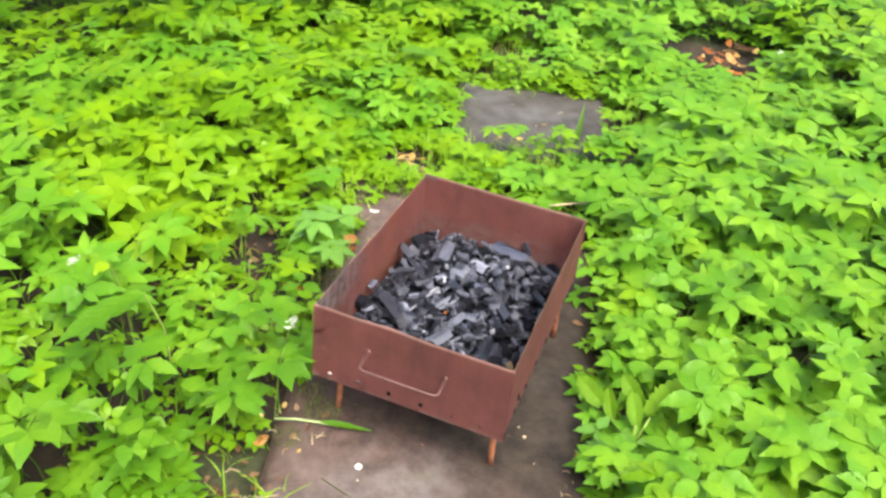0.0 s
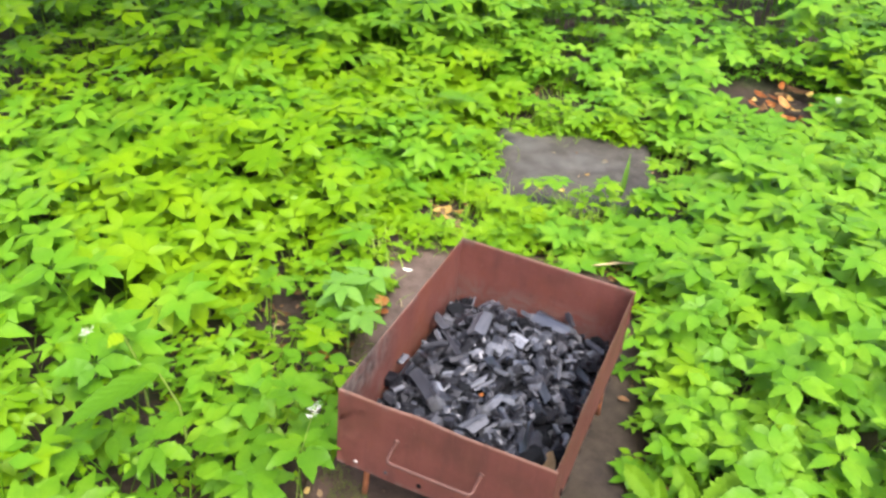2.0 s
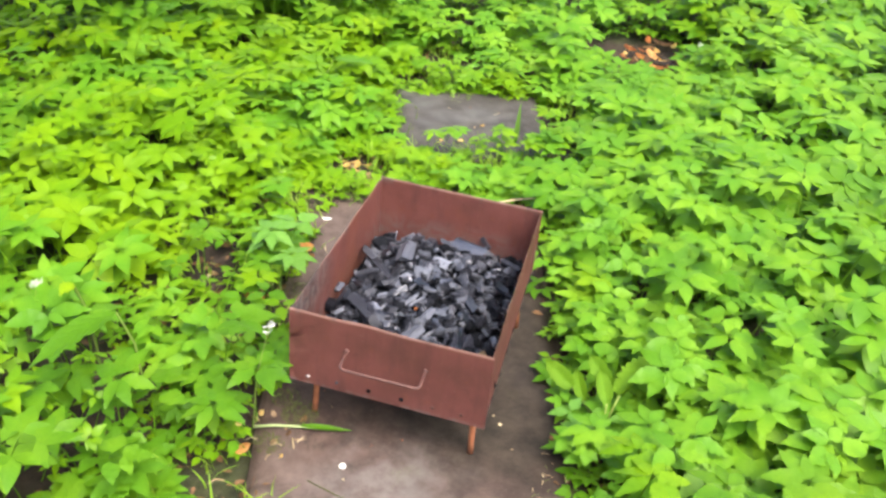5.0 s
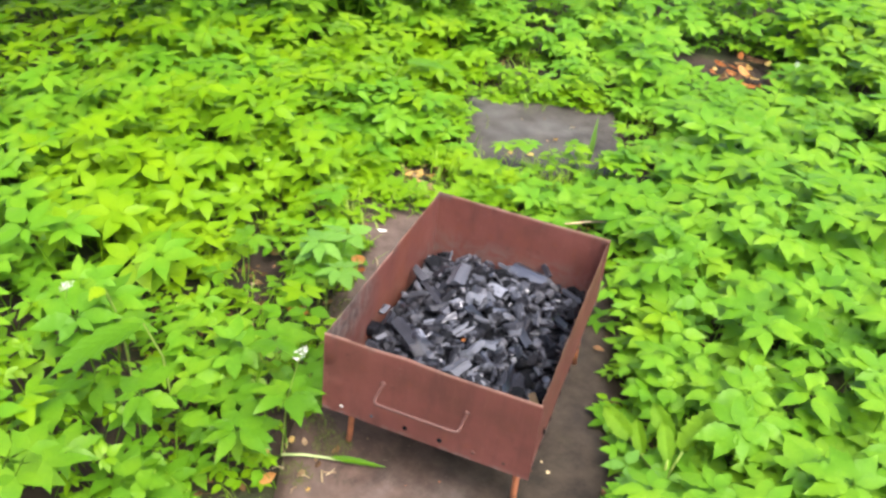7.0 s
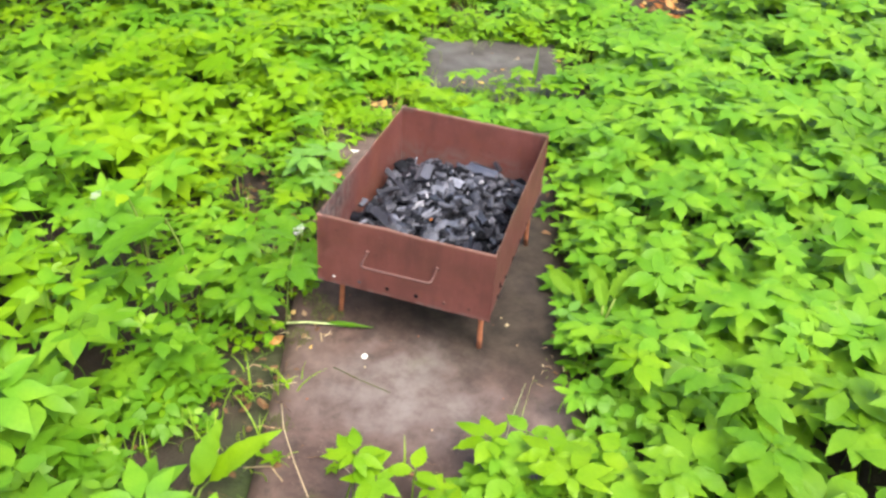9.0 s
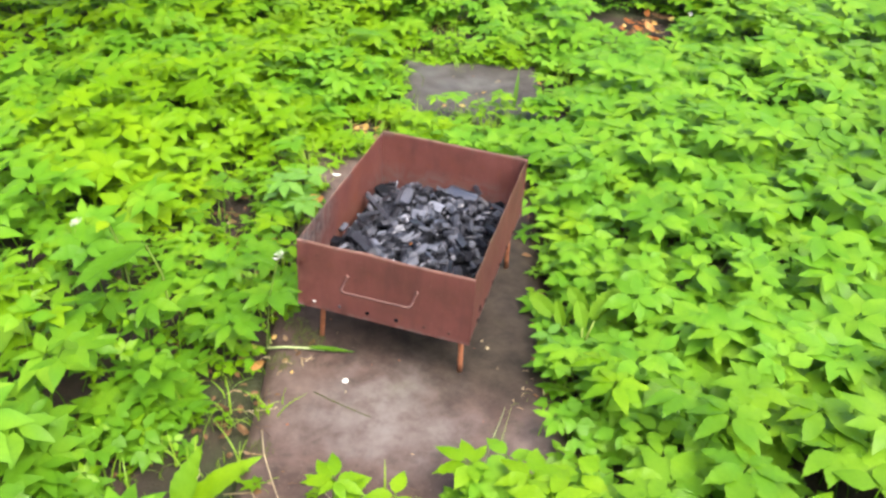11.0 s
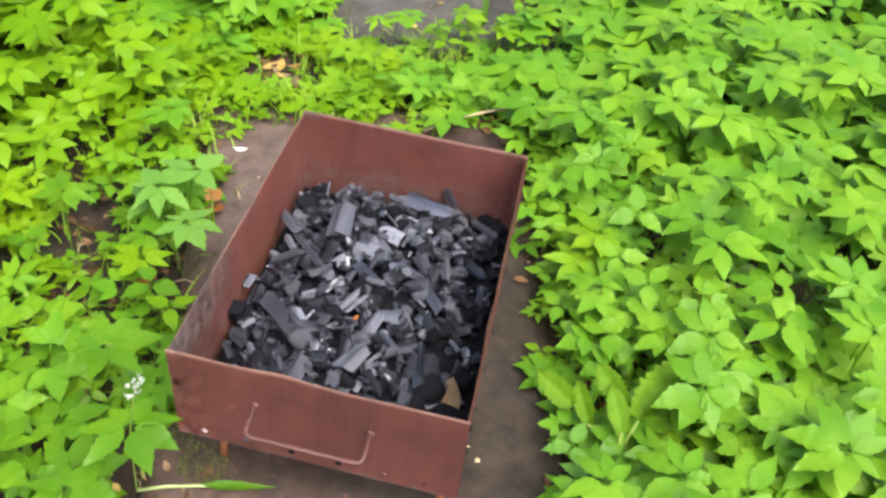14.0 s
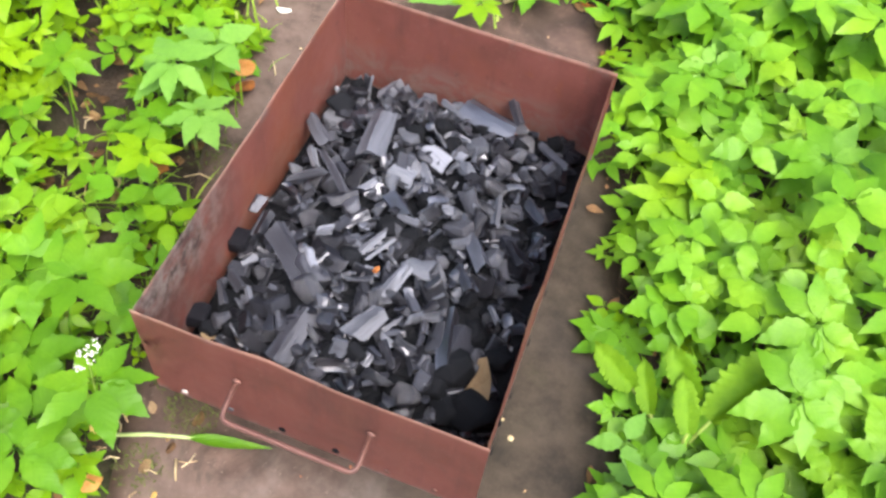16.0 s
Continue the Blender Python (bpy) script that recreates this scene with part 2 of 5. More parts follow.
def steel_material(name, ash=False, heat=False):
    m, nt, p, out = nodes_of(name)
    at = coords(nt)
    sep = nt.nodes.new("ShaderNodeSeparateXYZ")
    nt.links.new(at, sep.inputs[0])
    x, y, z = sep.outputs
    big, mid, fine = noise_tex(nt, 7, 5, 0.6, at), noise_tex(nt, 38, 6, 0.7, at), noise_tex(nt, 260, 3, 0.6, at)
    base = ramp(nt, big, [(0.3, (0.148, 0.060, 0.048)), (0.5, (0.214, 0.078, 0.066)), (0.72, (0.266, 0.103, 0.087))])
    base = mixc(nt, maths(nt, 'MULTIPLY', span(nt, mid, 0.55, 0.75), 0.45), base, (0.26, 0.09, 0.04))
    base = mixc(nt, maths(nt, 'MULTIPLY', span(nt, mid, 0.42, 0.26), 0.5), base, (0.06, 0.026, 0.024))
    # worn paint along the rim, with the rim's pinkish highlight coloured in
    worn = maths(nt, 'MULTIPLY', span(nt, z, 0.2690, 0.2735), span(nt, mid, 0.24, 0.40))
    base = mixc(nt, maths(nt, 'MULTIPLY', worn, 0.9), base, (0.56, 0.34, 0.285))
    low = maths(nt, 'MULTIPLY', span(nt, z, 0.124, 0.117), span(nt, mid, 0.40, 0.56))
    base = mixc(nt, maths(nt, 'MULTIPLY', low, 0.7), base, (0.22, 0.17, 0.16))
    flow = add(nt, "ShaderNodeMapping", Scale=(34.0, 34.0, 5.0))
    nt.links.new(at, flow.inputs[0])
    streak = noise_tex(nt, 1.0, 5, 0.65, flow.outputs[0])
    base = mixc(nt, maths(nt, 'MULTIPLY', span(nt, streak, 0.50, 0.72), 0.4), base, (0.085, 0.042, 0.040))
    base = mixc(nt, maths(nt, 'MULTIPLY', span(nt, streak, 0.46, 0.28), 0.35), base, (0.25, 0.105, 0.078))
    grime = maths(nt, 'MULTIPLY', span(nt, z, 0.258, 0.272), span(nt, noise_tex(nt, 16, 5, 0.7, at), 0.52, 0.64))
    base = mixc(nt, maths(nt, 'MULTIPLY', grime, 0.6), base, (0.19, 0.165, 0.155))
    scuff = maths(nt, 'MULTIPLY', span(nt, fine, 0.64, 0.72), 0.35)
    base = mixc(nt, scuff, base, (0.34, 0.22, 0.19))
    if heat:
        h = maths(nt, 'MULTIPLY', span(nt, z, 0.205, 0.165), span(nt, noise_tex(nt, 20, 6, 0.7, at, 1.0), 0.40, 0.62))
        base = mixc(nt, maths(nt, 'MULTIPLY', h, 0.6), base, (0.22, 0.17, 0.16))
        glow = maths(nt, 'MULTIPLY', span(nt, noise_tex(nt, 5, 4, 0.6, at), 0.48, 0.66), 0.5)
        base = mixc(nt, glow, base, (0.26, 0.085, 0.040))
    if ash:
        a = maths(nt, 'MULTIPLY', span(nt, y, 0.24, 0.10), span(nt, z, 0.175, 0.25))
        a = maths(nt, 'MULTIPLY', a, span(nt, noise_tex(nt, 30, 6, 0.75, at, 0.3), 0.33, 0.55))
        base = mixc(nt, maths(nt, 'MULTIPLY', a, 0.85), base, mixc(nt, span(nt, noise_tex(nt, 48, 5, 0.7, at), 0.35, 0.62), (0.06, 0.052, 0.050), (0.27, 0.245, 0.23)))
    nt.links.new(base, p.inputs["Base Color"])
    nt.links.new(maths(nt, 'ADD', maths(nt, 'MULTIPLY', mid, 0.3), 0.38), p.inputs["Roughness"])
    p.inputs["Specular IOR Level"].default_value = 0.36
    bump(nt, p, maths(nt, 'ADD', mid, maths(nt, 'MULTIPLY', fine, 0.4)), 0.22, 0.0012)
    return m


ASHY = [(0.0, (0.009, 0.0095, 0.013)), (0.5, (0.028, 0.029, 0.038)), (1.0, (0.074, 0.078, 0.096))]
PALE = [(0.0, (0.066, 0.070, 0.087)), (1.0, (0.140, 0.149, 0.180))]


def charcoal_material(name, ashy, tones=None):
    m, nt, p, out = nodes_of(name)
    at = coords(nt)
    info = nt.nodes.new("ShaderNodeObjectInfo")
    geo = nt.nodes.new("ShaderNodeNewGeometry")
    rnd = maths(nt, 'FRACT', maths(nt, 'ADD', info.outputs["Random"], geo.outputs["Random Per Island"]))
    stretch = add(nt, "ShaderNodeMapping", Scale=(18.0, 170.0, 170.0))
    nt.links.new(at, stretch.inputs[0])
    grain = noise_tex(nt, 1.0, 4, 0.6, stretch.outputs[0])
    mid = noise_tex(nt, 60, 5, 0.7, at)
    tone = ramp(nt, rnd, tones if tones else ASHY if ashy else [(0.0, (0.0036, 0.0034, 0.0052)), (0.50, (0.0066, 0.0069, 0.0100)), (0.78, (0.024, 0.026, 0.036)), (1.0, (0.075, 0.082, 0.104))])
    base = mixc(nt, maths(nt, 'MULTIPLY', span(nt, mid, 0.60, 0.78), 0.3), tone, (0.05, 0.054, 0.066))
    base = mixc(nt, maths(nt, 'MULTIPLY', span(nt, grain, 0.52, 0.34), 0.32), base, (0.006, 0.006, 0.008))
    worn = maths(nt, 'MULTIPLY', span(nt, geo.outputs["Pointiness"], 0.54, 0.66), span(nt, mid, 0.35, 0.6))
    base = mixc(nt, maths(nt, 'MULTIPLY', worn, 0.40), base, (0.085, 0.094, 0.112))
    nt.links.new(base, p.inputs["Base Color"])
    gloss = span(nt, maths(nt, 'FRACT', maths(nt, 'MULTIPLY', rnd, 13.7)), 0.22, 0.80)
    nt.links.new(maths(nt, 'SUBTRACT', maths(nt, 'ADD', 0.56 if ashy else 0.50, maths(nt, 'MULTIPLY', mid, 0.2)), maths(nt, 'MULTIPLY', gloss, 0.16 if ashy else 0.27)), p.inputs["Roughness"])
    nt.links.new(maths(nt, 'ADD', 1.42 if ashy else 1.28, maths(nt, 'MULTIPLY', gloss, 0.30 if ashy else 0.78)), p.inputs["IOR"])
    p.inputs["Specular Tint"].default_value = (0.84, 0.87, 1.0, 1)
    bump(nt, p, maths(nt, 'ADD', grain, maths(nt, 'MULTIPLY', mid, 0.7)), 0.5 if ashy else 0.7, 0.0016)
    return m


SOIL = soil_material()
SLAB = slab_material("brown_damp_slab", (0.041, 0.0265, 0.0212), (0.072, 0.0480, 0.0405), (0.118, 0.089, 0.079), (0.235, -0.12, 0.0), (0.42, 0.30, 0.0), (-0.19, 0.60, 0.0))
GREY_SLAB = slab_material("grey_damp_slab", (0.038, 0.036, 0.032), (0.064, 0.061, 0.055), (0.092, 0.089, 0.081))
STEEL, STEEL_ASH = steel_material("rusty_red_steel"), steel_material("rusty_steel_with_ash", True, True)
STEEL_HEAT = steel_material("heat_stained_steel", False, True)
ROD = simple_material("brown_painted_rod", [(0.3, (0.070, 0.031, 0.026)), (0.7, (0.125, 0.055, 0.045))], 50, 0.6)
RUST = simple_material("orange_rust", [(0.25, (0.13, 0.043, 0.02)), (0.6, (0.28, 0.10, 0.045)), (0.85, (0.38, 0.18, 0.085))], 60, 0.75)
COAL, ASH_COAL = charcoal_material("charcoal", False), charcoal_material("ashy_charcoal", True)
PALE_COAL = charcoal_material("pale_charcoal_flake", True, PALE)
# base colour raised to carry the blue-white sheen of a few flakes
SHEEN_COAL = charcoal_material("sheen_toned_charcoal_flake", True, [(0.0, (0.115, 0.122, 0.150)), (1.0, (0.190, 0.200, 0.240))])
PALE_BOLT = simple_material("chipped_paint", [(0.3, (0.24, 0.19, 0.18)), (0.7, (0.40, 0.34, 0.32))], 90, 0.6)
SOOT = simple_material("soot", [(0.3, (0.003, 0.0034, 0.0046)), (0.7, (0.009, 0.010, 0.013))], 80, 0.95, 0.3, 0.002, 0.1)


# ---- mesh helpers ----
def link_mesh(name, bm, material, smooth=False):
    me = bpy.data.meshes.new(name)
    bm.to_mesh(me)
    bm.free()
    me.materials.append(material)
    if smooth:
        me.polygons.foreach_set("use_smooth", [True] * len(me.polygons))
    return me


def part(name, bm, material, parent, label="", smooth=False):
    me = bm if isinstance(bm, bpy.types.Mesh) else link_mesh(name, bm, material, smooth)
    ob = new(name, me)
    ob.parent = parent
    return tagged(ob, label)


def block(bm, lo, hi, bevel=0.0):
    made = bmesh.ops.create_cube(bm, size=1.0)["verts"]
    for v in made:
        v.co = Vector([l + (c + 0.5) * (h - l) for c, l, h in zip(v.co, lo, hi)])
    if bevel:
        edges = list({e for v in made for e in v.link_edges})
        bmesh.ops.bevel(bm, geom=edges, offset=bevel, segments=2, affect='EDGES', profile=0.6)
    return bm


def tube(bm, points, radius, sides=8, taper=1.0):
    """A bent round rod through the points."""
    points = [Vector(q) for q in points]
    rings = []
    for i, q in enumerate(points):
        way = (points[min(i + 1, len(points) - 1)] - points[max(i - 1, 0)]).normalized()
        side = way.orthogonal().normalized() if not rings else (prev - prev.dot(way) * way).normalized()
        prev = side
        other = way.cross(side)
        r = radius * (1 + (taper - 1) * i / (len(points) - 1))
        rings.append([bm.verts.new(q + r * (math.cos(a) * side + math.sin(a) * other)) for a in np.linspace(0, 2 * math.pi, sides, endpoint=False)])
    for a, b in zip(rings, rings[1:]):
        for j in range(sides):
            bm.faces.new((a[j], a[(j + 1) % sides], b[(j + 1) % sides], b[j]))
    bm.faces.new(rings[0][::-1])
    bm.faces.new(rings[-1])
    return bm


def arc(points, bend, steps=5):
    """Rounds the inner corners of a line of points."""
    points = [Vector(q) for q in points]
    out = [points[0]]
    for a, b, c in zip(points, points[1:], points[2:]):
        p0, p1 = b + (a - b).normalized() * bend, b + (c - b).normalized() * bend
        for s in np.linspace(0, 1, steps):
            out.append((1 - s) ** 2 * p0 + 2 * s * (1 - s) * b + s * s * p1)
    return out + [points[-1]]


def numpy_mesh(name, verts, faces, uvs, material, smooth=True):
    """A mesh of triangles from arrays."""
    me = bpy.data.meshes.new(name)
    me.vertices.add(len(verts))
    me.vertices.foreach_set("co", verts.astype(np.float32).ravel())
    me.loops.add(faces.size)
    me.loops.foreach_set("vertex_index", faces.astype(np.int32).ravel())
    me.polygons.add(len(faces))
    me.polygons.foreach_set("loop_start", np.arange(0, faces.size, 3, dtype=np.int32))
    me.update(calc_edges=True)
    if uvs is not None:
        me.uv_layers.new(name="UVMap").data.foreach_set("uv", uvs[faces.ravel()].astype(np.float32).ravel())
    me.polygons.foreach_set("use_smooth", np.full(len(faces), smooth))
    me.materials.append(material)
    me.validate()
    return me


# ---- the path's own axes: n across the slabs, u along them ----
PATH_N, PATH_U = Vector((0.956, 0.292, 0)), Vector((-0.292, 0.956, 0))


def on_path(n, u, z=0.0):
    return PATH_N * n + PATH_U * u + Vector((0, 0, z))


# ---- ground ----
def ground_sheet():
    rings = [0.0, 0.3, 0.6, 0.9, 1.3, 1.7, 2.2, 2.8, 3.5, 4.5, 6, 9, 15, 30, 80, 250, 900]
    bm = bmesh.new()
    rows = []
    for r in rings:
        row = []
        for a in np.linspace(0, 2 * math.pi, 72, endpoint=False):
            x, y = 0.2 + r * math.cos(a), 0.8 + r * math.sin(a)
            row.append(bm.verts.new((x, y, -0.02 + (0.012 * noise.noise((x * 4, y * 4, 0)) if r < 9 else 0))))
        rows.append(row)
    for a, b in zip(rows, rows[1:]):
        for j in range(72):
            bm.faces.new((a[j], b[j], b[(j + 1) % 72], a[(j + 1) % 72]))
    bmesh.ops.remove_doubles(bm, verts=rows[0], dist=0.001)
    ob = new("ground", link_mesh("ground", bm, SOIL, True))
    tagged(ob, "dark damp garden soil with moss under the plants", "ground", kind="structure")


def slab(name, n0, n1, u0, u1, top, label, seed, material):
    """A paving slab with worn, slightly uneven edges."""
    bm = bmesh.new()
    nx, ny = 22, max(8, int(22 * (u1 - u0) / (n1 - n0)))
    grid = []
    for j in range(ny + 1):
        row = []
        for i in range(nx + 1):
            n, u = n0 + (n1 - n0) * i / nx, u0 + (u1 - u0) * j / ny
            w = 0.006 * noise.noise((n * 9 + seed, u * 9, 1))
            w2 = 0.006 * noise.noise((n * 9, u * 9 + seed, 2))
            edge = min(i, nx - i, j, ny - j)
            q = on_path(n + (w if i in (0, nx) else 0), u + (w2 if j in (0, ny) else 0))
            q.z = top + 0.0012 * noise.noise((n * 12, u * 12, seed)) - (0.006 if edge == 0 else 0)
            row.append(bm.verts.new(q))
        grid.append(row)
    for j in range(ny):
        for i in range(nx):
            bm.faces.new((grid[j][i], grid[j][i + 1], grid[j + 1][i + 1], grid[j + 1][i]))
    rim = [e for e in bm.edges if e.is_boundary]
    low = bmesh.ops.extrude_edge_only(bm, edges=rim)["geom"]
    for v in low:
        if isinstance(v, bmesh.types.BMVert):
            v.co.z = top - 0.05
    bmesh.ops.recalc_face_normals(bm, faces=bm.faces)
    ob = new(name, link_mesh(name, bm, material, True))
    return tagged(ob, label, "paving slab", "garden path slabs")


ground_sheet()
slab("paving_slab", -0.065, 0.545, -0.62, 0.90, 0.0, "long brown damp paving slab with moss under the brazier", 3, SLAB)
slab("paving_slab", 0.155, 0.625, 1.12, 1.60, 0.012, "grey paving slab half overgrown by ground elder", 8, GREY_SLAB)


# ---- the brazier ----
BW, BL, BH, BB = 0.36, 0.51, 0.276, 0.115


def panel(p0, p1, seed):
    """One upright sheet of 2.5 mm steel from p0 to p1, slightly wavy."""
    p0, p1 = Vector(p0), Vector(p1)
    along = p1 - p0
    out = Vector((along.y, -along.x, 0)).normalized()
    bm = bmesh.new()
    nx, nz = 30, 10
    grid = []
    for j in range(nz + 1):
        row = []
        for i in range(nx + 1):
            s, f = i / nx, j / nz
            bow = 0.0028 * noise.noise((s * 3, f * 1.5, seed)) * math.sin(math.pi * s)
            dent = 0.0015 * noise.noise((s * 9, f * 4, seed + 5)) * (1 if j == nz else 0.3) * math.sin(math.pi * s)
            dent -= 0.004 * math.exp(-((s - 0.40) / 0.13) ** 2) * f ** 3 * (seed == 1)
            q = p0 + along * s + out * (bow + dent)
            q.z = BB + (BH - BB) * f + (0.0012 * noise.noise((s * 7, seed, 0)) if j == nz else 0)
            row.append(bm.verts.new(q))
        grid.append(row)
    for j in range(nz):
        for i in range(nx):
            bm.faces.new((grid[j][i], grid[j][i + 1], grid[j + 1][i + 1], grid[j + 1][i]))
    bmesh.ops.solidify(bm, geom=list(bm.faces), thickness=0.0058)
    return bm


def skewed(bm):
    """Follows the slight skew of the box, whose back stands aside and is a little narrower."""
    for v in bm.verts:
        v.co.x -= (0.009 + 0.006 * v.co.x / BW) * v.co.y / BL
    return bm


def brazier():
    top = new("brazier")
    tagged(top, "open reddish-brown rusty sheet-steel charcoal brazier on four legs", "brazier")
    left, right = (-0.009, BL, 0), (BW - 0.015, BL, 0)
    part("front_panel", panel((-0.0031, 0, 0), (BW + 0.0031, 0, 0), 1), STEEL, top)
    part("side_panel", panel((BW, 0.0015, 0), (right[0], BL - 0.0015, 0), 2), STEEL, top)
    part("back_panel", panel((right[0] + 0.0031, BL, 0), (left[0] - 0.0031, BL, 0), 3), STEEL_HEAT, top, "rusty back panel with grey heat stains")
    part("side_panel", panel((left[0], BL - 0.0015, 0), (0, 0.0015, 0), 4), STEEL_ASH, top, "rusty side panel with grey ash stain")
    part("bottom_plate", skewed(block(bmesh.new(), (0.001, 0.001, BB + 0.001), (BW - 0.001, BL - 0.001, BB + 0.004))), STEEL, top)
    # bent rod handle
    pts = arc([(0.105, -0.002, 0.212), (0.106, -0.042, 0.204), (0.250, -0.043, 0.206), (0.249, -0.002, 0.212)], 0.010)
    handle = part("handle", tube(bmesh.new(), pts, 0.0028, 10), ROD, top, "bent steel rod handle", True)
    for x in (0.105, 0.249):
        bm = bmesh.new()
        bmesh.ops.create_icosphere(bm, subdivisions=2, radius=0.0048, matrix=Matrix.Translation((x, -0.003, 0.213)) @ Matrix.Diagonal((1.1, 0.5, 1, 1)))
        for v in bm.verts:
            v.co += 0.0015 * noise.noise_vector(v.co * 300)
        part("weld", bm, ROD, handle, smooth=True)
    # air holes in the front: discs, black ones for the shade inside, others clogged
    for x, size, fill in ((0.089, 0.0032, ASH_COAL), (0.149, 0.0042, SOOT), (0.210, 0.0042, SOOT), (0.268, 0.0034, ROD), (0.320, 0.0030, ROD)):
        bm = bmesh.new()
        bmesh.ops.create_cone(bm, cap_ends=True, segments=16, radius1=size, radius2=size, depth=0.0012, matrix=pose(x, -0.0030, 0.1355, 90))
        part("air_hole", bm, fill, top, "small round air hole, its inner shade a dark disc" if fill is SOOT else "small clogged air hole")
    # side air holes, the shade inside them drawn as black discs
    for y in (0.06, 0.13, 0.20, 0.27, 0.34, 0.41):
        bm = bmesh.new()
        bmesh.ops.create_cone(bm, cap_ends=True, segments=16, radius1=0.0042, radius2=0.0042, depth=0.0012, matrix=pose(BW + 0.0030 - 0.015 * y / BL, y, 0.1355, 0, 90))
        part("air_hole", bm, SOOT, top)
    for x, dx in ((0.030, -0.004), (0.333, 0.004)):
        for y, dy in ((0.055, -0.003), (0.455, 0.004)):
            bm = tube(bmesh.new(), [(x, y, BB + 0.002), (x + dx * 0.3, y + dy * 0.3, 0.07), (x + dx * 0.6, y + dy * 0.6, 0.03), (x + dx, y + dy, 0.0)], 0.0058, 10)
            part("leg", bm, RUST, top, "short orange rusty rod leg", True)
    bm = bmesh.new()
    bmesh.ops.create_icosphere(bm, subdivisions=2, radius=0.0042, matrix=Matrix.Translation((0.034, -0.003, 0.1335)) @ Matrix.Diagonal((1, 0.5, 0.8, 1)))
    part("bolt_head", bm, PALE_BOLT, top, "pale bolt head", True)
    return top


brazier()


# ---- charcoal ----
def smooth01(v):
    v = min(1.0, max(0.0, v))
    return v * v * (3 - 2 * v)


def pile(x, y):
    """Height of the heap of charcoal in the brazier."""
    side = smooth01(min(x, BW - x) / 0.12)
    ends = smooth01(min(y, BL - y + 0.01) / 0.11)
    low = 0.022 * smooth01((0.15 - y) / 0.12) * (smooth01((x - 0.2) / 0.12) + 0.5 * smooth01((0.10 - x) / 0.08))
    return 0.143 + 0.033 * side * ends - low + 0.008 * noise.noise((x * 14, y * 14, 4))


def soft_faces(bm, sharp=0.6):
    """Smooth shading but for the sharp edges."""
    bm.normal_update()
    for f in bm.faces:
        f.smooth = True
    for e in bm.edges:
        e.smooth = len(e.link_faces) == 2 and e.calc_face_angle(0) < sharp
    return bm


def lump_mesh(kind, seed):
    """A splintered lump of charcoal, about one long in x."""
    rng = random.Random(seed)
    sx, sy, sz = {"chunk": (1, 0.8, 0.62), "stick": (1, 0.34, 0.28), "plate": (1, 0.52, 0.22), "round": (1, 0.9, 0.75)}[kind]
    bm = bmesh.new()
    if kind == "round":
        corners = [Vector([rng.gauss(0, 1) for _ in range(3)]).normalized() for _ in range(26)]
    else:
        corners = [Vector((x * rng.uniform(0.62, 1.0), y * rng.uniform(0.5, 1.0), z * rng.uniform(0.45, 1.0))) for x in (-1, 1) for y in (-1, 1) for z in (-1, 1)]
        corners += [Vector((rng.uniform(-0.3, 0.3), y, rng.uniform(-0.6, 1.1))) for y in (-1.05, 1.05)] + [Vector((rng.choice((-1.1, 1.1)), rng.uniform(-0.6, 0.6), rng.uniform(-0.5, 0.5)))]
    for q in corners:
        bm.verts.new((q.x * sx / 2, q.y * sy / 2, q.z * sz / 2))
    bmesh.ops.convex_hull(bm, input=list(bm.verts))
    bmesh.ops.delete(bm, geom=[v for v in bm.verts if not v.link_faces], context='VERTS')
    bmesh.ops.bevel(bm, geom=list(bm.edges), offset=0.025, segments=1, affect='EDGES', clamp_overlap=True)
    bmesh.ops.triangulate(bm, faces=list(bm.faces))
    long_edges = [e for e in bm.edges if e.calc_length() > 0.16]
    bmesh.ops.subdivide_edges(bm, edges=long_edges, cuts=2)
    bmesh.ops.triangulate(bm, faces=list(bm.faces))
    shift = Vector((seed * 1.7, 0, 0))
    for v in bm.verts:
        ridge = 0.016 * math.sin(v.co.y * 46 + 2 * noise.noise(v.co * 3)) if kind != "round" else 0
        v.co += 0.032 * noise.noise_vector(v.co * 2.6 + shift) + Vector((0, 0, ridge))
    return link_mesh("charcoal_lump", soft_faces(bm, 0.55), SOOT if kind == "round" else COAL)


